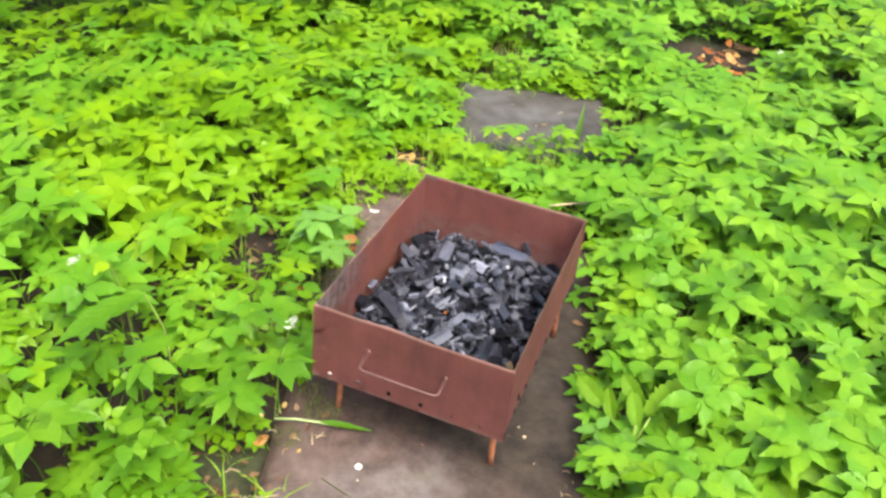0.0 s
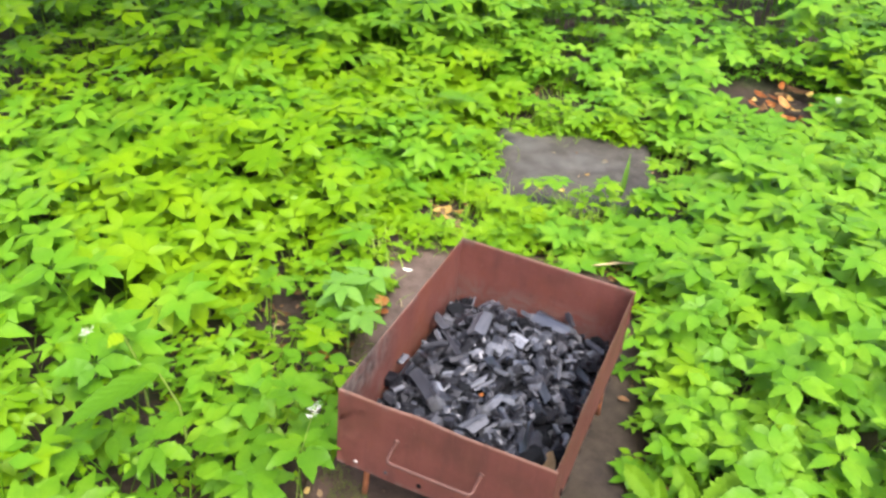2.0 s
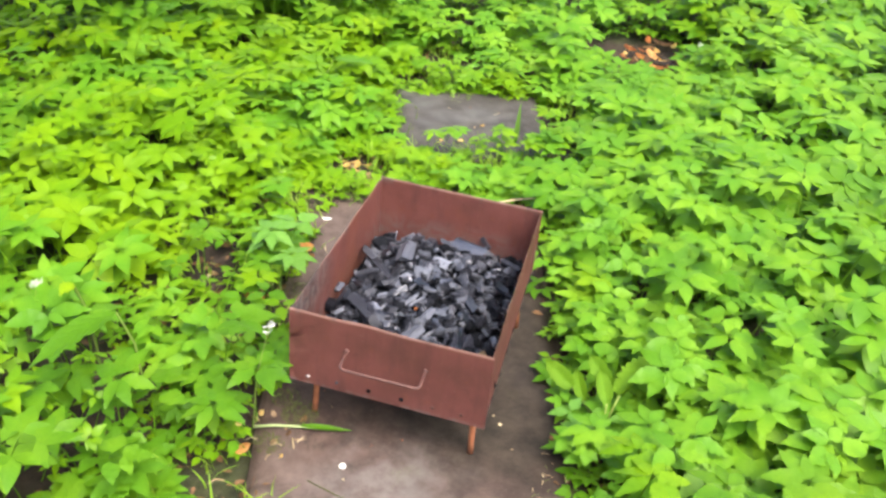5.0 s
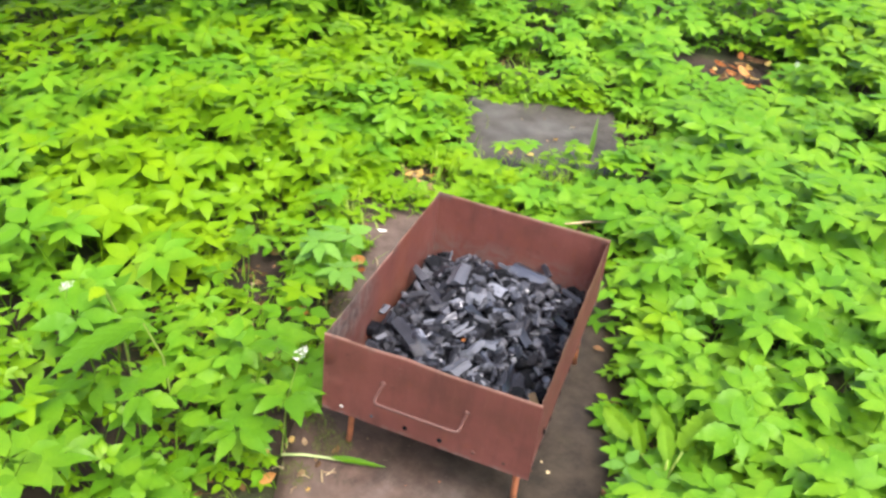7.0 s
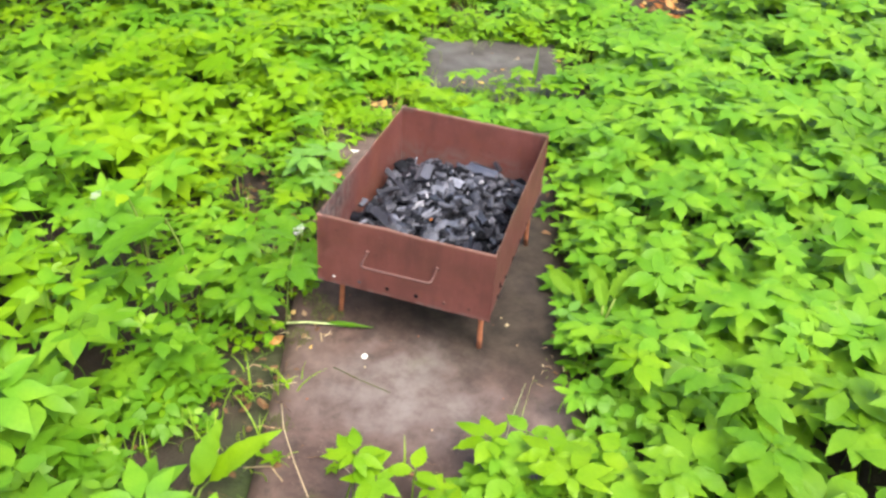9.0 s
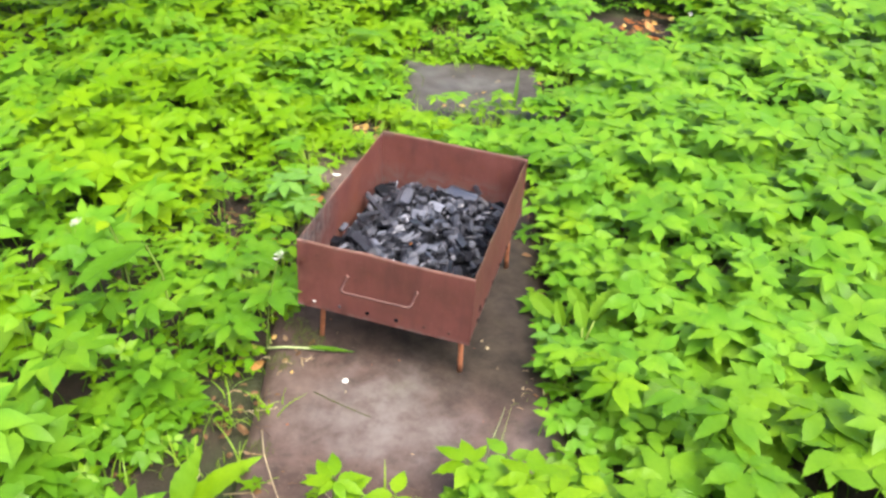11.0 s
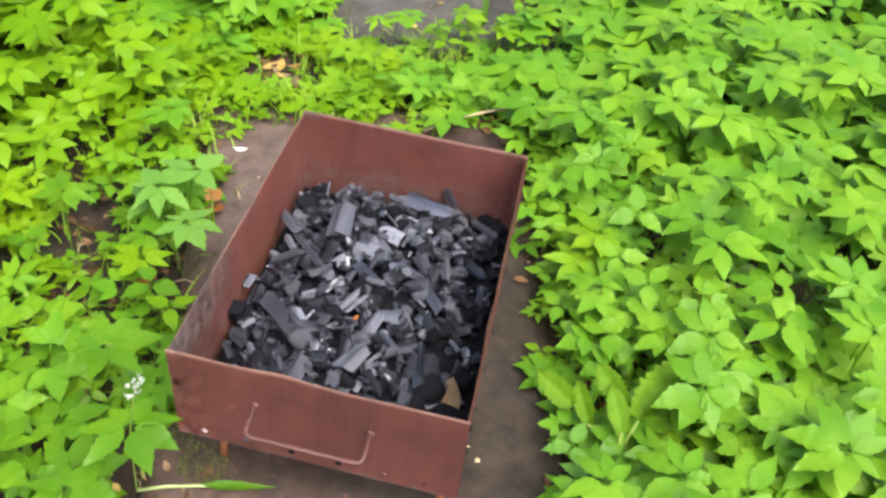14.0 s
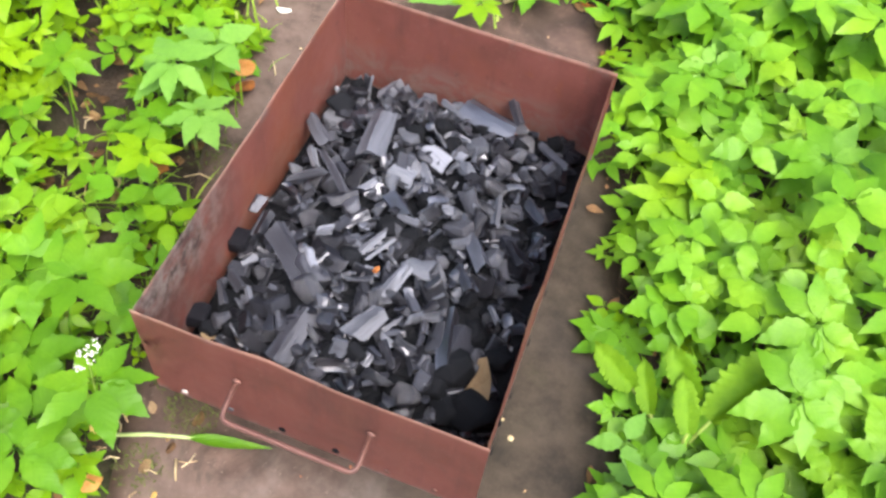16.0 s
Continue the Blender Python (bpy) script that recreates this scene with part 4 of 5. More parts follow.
def compound_leaf(form, height, rows, seed, apart=False):
    """A ground elder leaf on its stalk: root at the origin, spreading towards +y at the given height."""
    rng = random.Random(seed)
    size = rng.uniform(0.88, 1.06)
    lean = rng.uniform(0.03, 0.06)
    pieces = [strip([(0, 0, 0), (0.003, lean * 0.3, height * 0.45), (0, lean * 0.75, height * 0.85), (0, lean, height)], 0.0016, 0.0011)]
    tops = []

    def fan(at, turn, pitch, stalk, count, long, lean_w=0.40, full_w=0.54):
        m = Matrix.Translation(at) @ pose(0, 0, 0, 0, 0, turn) @ pose(0, 0, 0, pitch)
        pieces.append(turned(strip([(0, 0, 0), (0, stalk, 0)], 0.0009, 0.0007), m))
        spread = {1: (0,), 2: (0, 58), 3: (0, 62, -62)}[count]
        for k, a in enumerate(spread):
            l = long * (1.0 if k == 0 else rng.uniform(0.72, 0.88))
            piece = leaflet(l, l * rng.uniform(lean_w, full_w), rows, rng.uniform(0.03, 0.20), rng.uniform(0.04, 0.20), 0.085 if rows > 5 else 0.0, rng)
            tops.append(turned(piece, m @ Matrix.Translation((0, stalk * (1.0 if k == 0 else 0.96), 0)) @ pose(0, 0, 0, rng.uniform(-6, 6), rng.uniform(-10, 10), a + rng.uniform(-8, 8))))

    head = Vector((0, lean, height))
    tip = rng.uniform(-3, 10)
    if form == "ternate":
        fan(head, rng.uniform(-6, 6), tip, 0.026 * size, 3, 0.058 * size)
        fan(head, rng.uniform(68, 84), tip + 2, 0.020 * size, 3, 0.052 * size)
        fan(head, -rng.uniform(68, 84), tip + 2, 0.020 * size, 3, 0.052 * size)
    elif form == "star":
        fan(head, rng.uniform(-6, 6), tip, 0.012 * size, 1, 0.070 * size)
        for side in (1, -1):
            fan(head, side * rng.uniform(42, 56), tip, 0.008 * size, 1, 0.066 * size)
            fan(head, side * rng.uniform(90, 104), tip, 0.005 * size, 1, 0.062 * size)
            fan(head, side * rng.uniform(138, 155), tip, 0.004 * size, 1, rng.uniform(0.038, 0.054) * size)
    elif form == "broad":
        fan(head, rng.uniform(-6, 6), tip, 0.022 * size, 3, 0.046 * size, 0.56, 0.68)
        for side in (1, -1):
            fan(head, side * rng.uniform(72, 95), tip, 0.010 * size, 1 + (side > 0), 0.046 * size, 0.56, 0.68)
    else:
        for a in (0, 112, -112):
            fan(head, a + rng.uniform(-12, 12), tip, 0.004 * size, 1, 0.050 * size, 0.50, 0.62)
    return (join(pieces), tops) if apart else join(pieces + tops)


FORMS = ("ternate", "star", "trefoil", "broad")
HEIGHTS = (0.05, 0.09, 0.13, 0.17, 0.25)
NEAR = {(f, h): [compound_leaf(f, h, 11, 31 * i + 7 * k + j) for i in range(2)] for k, f in enumerate(FORMS) for j, h in enumerate(HEIGHTS)}
SPLIT = {(f, h): [compound_leaf(f, h, 11, 31 * i + 7 * k + j, True) for i in range(2)] for k, f in enumerate(FORMS) for j, h in enumerate(HEIGHTS)}
SPLIT_MESH = {(key, cool): [(numpy_mesh("leaf", *stalk, material), [numpy_mesh("leaflet", *t, material) for t in tops]) for stalk, tops in data]
              for key, data in SPLIT.items() for cool, material in ((False, LEAF), (True, LEAF_BLUE), (2, LEAF_PALE), (3, LEAF_SHADED))}
FAR = {(f, h): [compound_leaf(f, h, 3, 310 + 31 * i + 7 * k + j) for i in range(3)] for k, f in enumerate(FORMS) for j, h in enumerate(HEIGHTS)}
OUTER = {(f, h): [compound_leaf(f, h, 1, 510 + 7 * k + j)] for k, f in enumerate(FORMS) for j, h in enumerate(HEIGHTS)}
UNDER = [compound_leaf(f, h, 2, 710 + 3 * i) for i, (f, h) in enumerate((("trefoil", 0.05), ("star", 0.05), ("trefoil", 0.09), ("trefoil", 0.09)))]
NEAR_MESH = {key: [numpy_mesh("leaf", *d, LEAF) for d in data] for key, data in NEAR.items()}
NEAR_COOL = {key: [numpy_mesh("leaf", *d, LEAF_BLUE) for d in data] for key, data in NEAR.items()}
NEAR_SHADED = {key: [numpy_mesh("leaf", *d, LEAF_SHADED) for d in data] for key, data in NEAR.items()}


def add_leaf(plant, form, level, which, cool, m, split):
    """A leaf under its plant; the nearest ones carry each leaflet as a piece of its own."""
    stalk, leaflets = SPLIT_MESH[(form, level), cool][which]
    leaf = part("leaf", stalk if split else (NEAR_SHADED if cool == 3 else NEAR_COOL if cool else NEAR_MESH)[form, level][which], None, plant)
    leaf.matrix_basis = m
    if split:
        for me in leaflets:
            part("leaflet", me, None, leaf)


def clear_of(x, y):
    """How far a root at x, y stands from bare ground; below zero: on it."""
    n, u = x * PATH_N.x + y * PATH_N.y, x * PATH_U.x + y * PATH_U.y

    def box(n0, n1, u0, u1):
        dn, du = max(n0 - n, n - n1), max(u0 - u, u - u1)
        return max(dn, du) if dn < 0 or du < 0 else math.hypot(dn, du)
    d = min(box(-0.050, 0.547, -0.42, 0.85), box(-0.10, 0.30, -0.56, -0.40), box(0.165, 0.715, 1.13, 1.57))
    for cx, cy, r in ((0.42, 2.33, 0.215), (0.51, 2.22, 0.12), (-0.19, 0.345, 0.095), (-0.345, 0.40, 0.075), (-0.31, 0.265, 0.05), (-0.40, 0.50, 0.04), (-0.18, 0.535, 0.06), (-0.01, -0.31, 0.075), (-0.05, -0.20, 0.06), (-0.02, -0.43, 0.08), (-0.235, 0.99, 0.095), (-0.225, 0.70, 0.06), (0.106, 1.175, 0.075), (-0.19, 1.87, 0.12), (-0.29, 2.22, 0.12), (-0.28, 1.67, 0.07), (-0.08, -0.47, 0.06), (-0.04, -0.015, 0.085), (0.690, -0.130, 0.05), (0.775, -0.095, 0.045)):
        d = min(d, math.hypot(x - cx, y - cy) - r)
    return d + 0.025 * noise.noise((x * 7, y * 7, 9))


def far_left(x, y):
    """Metres into the taller stand at the far left."""
    return -0.70 * (x + 1.25) + 0.71 * (y - 1.25)


def coolness(x, y):
    side = x * PATH_N.x + y * PATH_N.y - 0.4
    return noise.noise((x * 2.2, y * 2.2, 6)) + 0.48 * smooth01((side + 0.1) / 0.25) + 0.22 * smooth01((0.35 - y) / 0.3) * (side < 0) + 0.6 * smooth01((far_left(x, y) + 0.2) / 0.3) + 0.8 * smooth01((x - 0.68) / 0.2) * smooth01((0.1 - y) / 0.2) + 0.35 * smooth01((0.95 - x) / 0.3) * smooth01((side + 0.1) / 0.2) * smooth01((1.1 - y) / 0.3) + 0.6 * smooth01(1.5 - math.hypot(x + 0.22, y - 0.12) / 0.30)


def shade_toned(x, y):
    """Whether a plant takes the leaf colour darkened for shade: beside the brazier, at the path's near end, far off to
    its right and under the added tree.
    """
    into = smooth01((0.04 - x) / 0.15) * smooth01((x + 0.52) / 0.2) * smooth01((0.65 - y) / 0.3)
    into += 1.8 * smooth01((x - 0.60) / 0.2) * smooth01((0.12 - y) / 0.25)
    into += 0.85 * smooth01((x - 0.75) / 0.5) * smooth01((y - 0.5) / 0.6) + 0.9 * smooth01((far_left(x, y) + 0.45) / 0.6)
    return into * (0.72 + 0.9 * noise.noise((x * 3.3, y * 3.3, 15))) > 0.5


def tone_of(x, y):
    return 3 if shade_toned(x, y) else coolness(x, y) > 0.18


def tallness(x, y, d):
    h = 0.060 + 0.085 * smooth01(d / 0.28)
    if y > 1.6:
        h += 0.05 * smooth01((y - 1.6) / 0.8)
    if abs(x + 0.15) < 0.35 and 0.85 < y < 1.2:
        h *= 0.55
    h *= 1 - 0.80 * smooth01(1.25 * (1 - math.hypot((x - 0.50) / 0.46, (y - 1.98) / 0.5)))
    h *= 1 - 0.65 * smooth01(1.6 * (1 - math.hypot((x - 0.565) / 0.13, (y - 0.225) / 0.12)))
    h += 0.14 * smooth01((far_left(x, y) + 0.15) / 0.5)
    h += 0.10 * smooth01(1 - math.hypot(x - 0.5, y - 2.95) / 0.4)
    return h * (1 + 0.28 * noise.noise((x * 3.1, y * 3.1, 2)))


def sparse(x, y):
    """How thin the plants stand, from 0 to 1: soil shows beside the brazier, at the path's near end and, less, to its right."""
    beside = smooth01((x + 0.75) / 0.25) * smooth01((0.02 - x) / 0.1) * smooth01((y + 0.35) / 0.2) * smooth01((0.95 - y) / 0.3)
    near = smooth01((x - 0.62) / 0.15) * smooth01((0.05 - y) / 0.2)
    right = smooth01((x - 0.56) / 0.15) * smooth01((2.2 - y) / 0.6)
    return max(beside * smooth01(0.75 + 1.2 * noise.noise((x * 5, y * 5, 21))), 0.9 * near, 0.5 * right)


# the leaves face the open sky over the path's near end
TO_LIGHT = Matrix.Rotation(radians(10), 4, 'X')
rng_plant = random.Random(11)
roots = []
step = 0.081
for j in range(int(12.4 / step)):
    for i in range(int(13.2 / step)):
        x = -6.9 + (i + rng_plant.random()) * step
        y = -4.6 + (j + rng_plant.random()) * step
        away = math.hypot((x + 0.3) / 1.1, y - 1.6)
        rim = 3.3 + 0.5 * noise.noise((x * 0.9, y * 0.9, 3))
        if away > rim and rng_plant.random() > 0.30 * smooth01(1.2 - (away - rim) / 2.0):
            continue
        if math.hypot(x - 0.45, y + 1.35) < 0.32:
            continue
        d = clear_of(x, y)
        if rng_plant.random() < 0.42 * sparse(x, y):
            continue
        if far_left(x, y) > 0 and rng_plant.random() < 0.4:
            continue
        if d > 0 and not (d < 0.04 and rng_plant.random() < 0.1):
            roots.append((x, y, d))


for _ in range(340):
    x, y = rng_plant.uniform(0.38, 1.25), rng_plant.uniform(-0.45, 1.5)
    d = clear_of(x, y)
    if d > 0.0 and not (x > 0.75 and y < 0.15):
        roots.append((x, y, min(d, 0.10)))


for _ in range(640):
    x, y = rng_plant.uniform(-1.3, 0.0), rng_plant.uniform(0.3, 2.6)
    d = clear_of(x, y)
    if d > 0.02 and rng_plant.random() > 0.8 * sparse(x, y):
        roots.append((x, y, min(d, 0.14)))


def leaves_of(x, y, d):
    """Form, height, size and turn of each leaf of a plant."""
    h = tallness(x, y, d)
    out = []
    first = rng_plant.uniform(0, 360)
    count = rng_plant.choice((2, 2, 3, 3))
    for k in range(count):
        want = h * (rng_plant.uniform(0.95, 1.35) if k == 0 else rng_plant.uniform(0.45, 0.8))
        size = (rng_plant.uniform(1.0, 1.25) if k == 0 else rng_plant.uniform(0.7, 0.95)) * (0.74 + 0.26 * smooth01(d / 0.12))
        if x > 0.42 and -0.25 < y < 1.3:
            size *= 0.88 + 0.12 * smooth01((x - 0.75) / 0.4)
        if x > 0.72 and y < 0.25:
            size *= 1.2
        if x > 0.45 and y > 0.7:
            size *= 1.1
        if x < 0.1 and y > 0.35 and far_left(x, y) < 0:
            size *= 0.82
        level = min(HEIGHTS, key=lambda q: abs(q * size - want))
        beside = 0.42 < x < 0.66 and -0.15 < y < 0.95
        form = rng_plant.choices(FORMS, (1, 4, 3, 6) if beside else (1.2, 9, 1.0, 2) if d > 0.05 else (1.5, 5, 3, 2))[0]
        out.append((form, level, size, first + 360 * k / count + rng_plant.uniform(-30, 30), rng_plant.uniform(-11, 9), rng_plant.uniform(-10, 10)))
    return out


# the plants that the camera passes nearest are things of their own
roots.sort(key=lambda q: math.hypot(q[0] - 0.25, (q[1] - 0.30) * 0.9))
LOW_STEM = None
for count, (x, y, d) in enumerate(roots[:290]):
    bm = bmesh.new()
    tube(bm, [(0, 0, -0.03), (0.001, 0, -0.006), (0, 0.001, 0.012)], 0.0035, 6, 0.6)
    if LOW_STEM is None:
        LOW_STEM = link_mesh("ground_elder", bm, STALK, True)
    else:
        bm.free()
    plant = new("ground_elder", LOW_STEM)
    plant.matrix_world = pose(x, y, 0 if d < 0.04 else -0.012)
    cool = tone_of(x, y)
    small = d < 0.05
    tagged(plant, ("low young ground elder with small leaves at the slab's edge" if small else
                   "ground elder plant with divided leaves toned down for shade" if cool == 3 else "cool green ground elder plant with divided leaves" if cool else "fresh yellow-green ground elder plant with divided leaves"), "plant", "ground elder plants")
    for form, level, size, turn, tx, ty in leaves_of(x, y, d):
        add_leaf(plant, form, level, rng_plant.randrange(2), cool, TO_LIGHT @ pose(0, 0, 0.0, tx, ty, turn) @ Matrix.Scale(size, 4), count < 170)

# leaves that stand out along the slab
def lone_leaf(x, y, z, form, turn, size, cool=False):
    level = min(HEIGHTS, key=lambda q: abs(q * size - z))
    plant = new("ground_elder", LOW_STEM)
    out = Matrix.Rotation(radians(turn), 3, 'Z') @ Vector((0, 0.045 * size, 0))
    plant.matrix_world = pose(x - out.x, y - out.y, 0 if clear_of(x, y) < 0.04 else -0.012)
    tagged(plant, "pale bluish-green ground elder leaf beside the brazier" if cool == 2 and x < 0 else "broad divided ground elder leaf above the carpet" if x > 0.6 else "single ground elder leaf reaching over a slab's edge", "plant", "ground elder plants")
    add_leaf(plant, form, level, int(turn) % 2, cool, pose(0, 0, 0, 0, 0, turn) @ Matrix.Diagonal((size, size, z / level, 1)), True)


for x, y, z, form, turn, size, cool in (
        (-0.129, 0.060, 0.17, "star", -60, 0.98, 3), (-0.042, -0.044, 0.16, "star", 215, 1.02, 3), (-0.088, -0.125, 0.13, "star", -120, 0.95, 3),
        (-0.232, 0.427, 0.13, "star", -50, 1.05, 2), (-0.197, 0.511, 0.12, "trefoil", -20, 1.15, 2), (-0.262, 0.425, 0.10, "trefoil", 60, 1.0, 2), (-0.169, 0.374, 0.12, "star", -125, 0.86, 2), (-0.218, 0.345, 0.10, "star", -80, 0.85, 3), (-0.200, 0.290, 0.10, "star", 60, 0.8, False),
        (-0.168, 0.233, 0.10, "trefoil", 150, 0.95, 3), (-0.110, 0.199, 0.11, "trefoil", -40, 0.9, False), (-0.375, 0.377, 0.12, "star", 20, 0.85, 3), (-0.315, 0.644, 0.12, "star", 120, 0.95, True), (0.096, 0.816, 0.06, "star", 150, 0.75, False),
        (0.500, 0.570, 0.12, "star", 95, 0.95, False), (0.510, 0.362, 0.09, "trefoil", 80, 0.9, True), (0.505, 0.165, 0.06, "trefoil", 100, 0.95, 2),
        (0.535, 0.115, 0.06, "trefoil", 60, 1.0, 2), (0.515, 0.425, 0.12, "ternate", 70, 0.85, True), (0.545, 0.090, 0.10, "star", 110, 0.9, True)):
    lone_leaf(x, y, z, form, turn, size, cool)
# the near end of the slab
for x, y, z, form, turn, size, cool in (
        (0.250, -0.415, 0.12, "star", 12, 0.88, False), (0.266, -0.405, 0.10, "trefoil", -30, 1.15, False), (0.292, -0.440, 0.10, "star", 160, 0.85, False), (0.343, -0.372, 0.075, "trefoil", 5, 1.0, False), (0.366, -0.395, 0.06, "star", -60, 0.7, False),
        (0.458, -0.285, 0.095, "star", 70, 1.0, False), (0.505, -0.232, 0.08, "trefoil", 40, 1.3, True), (0.555, -0.285, 0.11, "star", 5, 1.1, False), (0.590, -0.345, 0.13, "star", -10, 1.2, False),
        (0.500, -0.345, 0.09, "star", 60, 1.0, True), (0.634, -0.225, 0.10, "trefoil", -12, 1.15, False), (0.672, -0.285, 0.11, "star", 170, 0.95, True), (0.745, -0.285, 0.14, "star", -30, 1.05, 3),
        (0.650, -0.390, 0.12, "star", 200, 0.95, True), (0.550, -0.420, 0.10, "star", 150, 0.9, False), (0.430, -0.400, 0.07, "trefoil", 80, 0.8, True),
        (0.627, 0.020, 0.15, "star", 160, 1.0, False), (0.656, -0.045, 0.15, "star", 190, 1.05, False), (0.771, -0.035, 0.16, "star", 120, 1.1, 3), (0.860, -0.085, 0.18, "star", 200, 1.3, 3),
        (0.895, -0.175, 0.18, "star", 175, 1.35, 3), (0.899, 0.018, 0.18, "star", 150, 1.15, 3), (1.020, -0.003, 0.18, "star", 220, 1.3, 3), (1.042, -0.085, 0.17, "star", 130, 1.3, 3), (0.760, -0.170, 0.12, "star", 180, 1.0, 3)):
    lone_leaf(x, y, z, form, turn, size, cool)

for k in range(16):
    q = on_path(rng_plant.uniform(0.20, 0.66), rng_plant.uniform(1.07, 1.16))
    lone_leaf(q.x, q.y, rng_plant.uniform(0.05, 0.10), rng_plant.choice(("trefoil", "star")), rng_plant.uniform(0, 360), rng_plant.uniform(0.6, 0.9), k % 3 == 0)
for k in range(5):
    q = on_path(rng_plant.uniform(0.60, 0.72), rng_plant.uniform(1.08, 1.26))
    lone_leaf(q.x, q.y, rng_plant.uniform(0.07, 0.12), rng_plant.choice(("trefoil", "star", "broad")), rng_plant.uniform(0, 360), rng_plant.uniform(0.7, 0.95), k % 2 == 0)

# the rest of the carpet
carpet = {False: [], True: [], 3: []}
edge = 0
while edge < 1300:
    x, y = rng_plant.uniform(-0.9, 1.2), rng_plant.uniform(-0.7, 3.0)
    d = clear_of(x, y)
    if 0.004 < d < 0.16 and rng_plant.random() > 0.6 * sparse(x, y):
        edge += 1
        form = rng_plant.choices(FORMS, (2, 3, 3, 3))[0]
        m = pose(x, y, -0.010, rng_plant.uniform(-16, 16), rng_plant.uniform(-16, 16), rng_plant.uniform(0, 360)) @ Matrix.Scale(rng_plant.uniform(0.42, 0.75), 4)
        level = 0.05 if d < 0.05 or rng_plant.random() < 0.5 else 0.09
        carpet[tone_of(x, y)].append(turned(rng_plant.choice(FAR[form, level]), m))
low = 0
while low < 2300:
    x, y = rng_plant.uniform(-2.2, 1.6), rng_plant.uniform(-0.9, 3.0)
    d = clear_of(x, y)
    if d > 0.05 and rng_plant.random() > 0.85 * sparse(x, y):
        low += 1
        m = pose(x, y, -0.012, rng_plant.uniform(-14, 14), rng_plant.uniform(-14, 14), rng_plant.uniform(0, 360)) @ Matrix.Scale(rng_plant.uniform(0.65, 0.95), 4)
        carpet[tone_of(x, y)].append(turned(rng_plant.choice(UNDER), m))
for x, y, d in roots[290:]:
    for form, level, size, turn, tx, ty in leaves_of(x, y, d):
        m = Matrix.Translation((x, y, -0.012)) @ TO_LIGHT @ pose(0, 0, 0, tx, ty, turn) @ Matrix.Scale(size, 4)
        carpet[tone_of(x, y)].append(turned(rng_plant.choice((OUTER if math.hypot((x + 0.3) / 1.1, y - 1.6) > 3.0 else FAR)[form, level]), m))
for pieces, material, words in ((carpet[False], LEAF, "dense yellow-green carpet of ground elder leaves"), (carpet[True], LEAF_BLUE, "dense cooler green patches of ground elder leaves"), (carpet[3], LEAF_SHADED, "ground elder leaves toned down for shade along the path")):
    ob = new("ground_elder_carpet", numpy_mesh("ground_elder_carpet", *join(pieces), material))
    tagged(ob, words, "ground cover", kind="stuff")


# seedlings and litter on the bare soil
def scatter(count, chance):
    made = 0
    while made < count:
        x, y = rng_plant.uniform(-1.0, 1.1), rng_plant.uniform(-0.8, 2.2)
        d = clear_of(x, y)
        if -0.07 < d < chance and not (abs(x - 0.18) < 0.20 and 0 < y < 0.51):
            made += 1
            yield x, y, d


SPROUTS = [compound_leaf("trefoil", 0.05, 4, 900 + i) for i in range(4)] + [compound_leaf("star", 0.05, 4, 950 + i) for i in range(2)]
pieces = []
for x, y, d in scatter(900, 0.20):
    if d < -0.015:
        continue
    size = rng_plant.uniform(0.25, 0.55)
    pieces.append(turned(rng_plant.choice(SPROUTS), pose(x, y, -0.014 if d > -0.01 else -0.004, rng_plant.uniform(-20, 20), rng_plant.uniform(-20, 20), rng_plant.uniform(0, 360)) @ Matrix.Scale(size, 4)))
for _ in range(900):
    x, y = rng_plant.uniform(-0.62, -0.02), rng_plant.uniform(-0.5, 1.7)
    d = clear_of(x, y)
    if d < 0.01 or noise.noise((x * 4.5, y * 4.5, 12)) < -0.05 or rng_plant.random() < 0.7 * sparse(x, y):
        continue
    sprig = compound_leaf("star", 0.13, 4, 970 + _ % 7) if _ % 3 else compound_leaf("trefoil", 0.13, 4, 970 + _ % 7)
    low = tallness(x, y, d) * rng_plant.uniform(0.55, 1.05) / 0.13
    pieces.append(turned(sprig, pose(x, y, -0.014, rng_plant.uniform(-26, 26), rng_plant.uniform(-26, 26), rng_plant.uniform(0, 360)) @ Matrix.Diagonal((0.42, 0.42, low, 1))))
tagged(new("seedlings", numpy_mesh("seedlings", *join(pieces), LEAF)), "small green seedlings and sprigs along the slab's edges", "ground cover", kind="stuff")
pieces = []
for x, y, d in scatter(2000, 0.22):
    if d < -0.03 and rng_plant.random() < 0.8:
        continue
    l = rng_plant.uniform(0.006, 0.030)
    z = -0.010 if d > -0.01 else 0.002
    if rng_plant.random() < 0.5:
        piece = leaflet(l, l * 0.5, 3, 0.4, 0.2, 0.0, rng_plant)
    else:
        piece = strip([(0, 0, 0), (0.1 * l, l * 0.7, 0.002), (0, l * 1.5, 0.001)], 0.0007, 0.0005)
    pieces.append(turned(piece, pose(x, y, z + rng_plant.uniform(0, 0.004), rng_plant.uniform(-12, 12), rng_plant.uniform(-25, 25), rng_plant.uniform(0, 360))))
tagged(new("litter", numpy_mesh("litter", *join(pieces), LITTER)), "brown bits of dry leaves and straw on the soil", "litter", kind="stuff")


DARK_BLADE = leaf_material("dark_blade", (0.025, 0.070, 0.004), (0.050, 0.120, 0.006), (0.080, 0.170, 0.010), (1.1, 1.1, 0.5), veins=0)


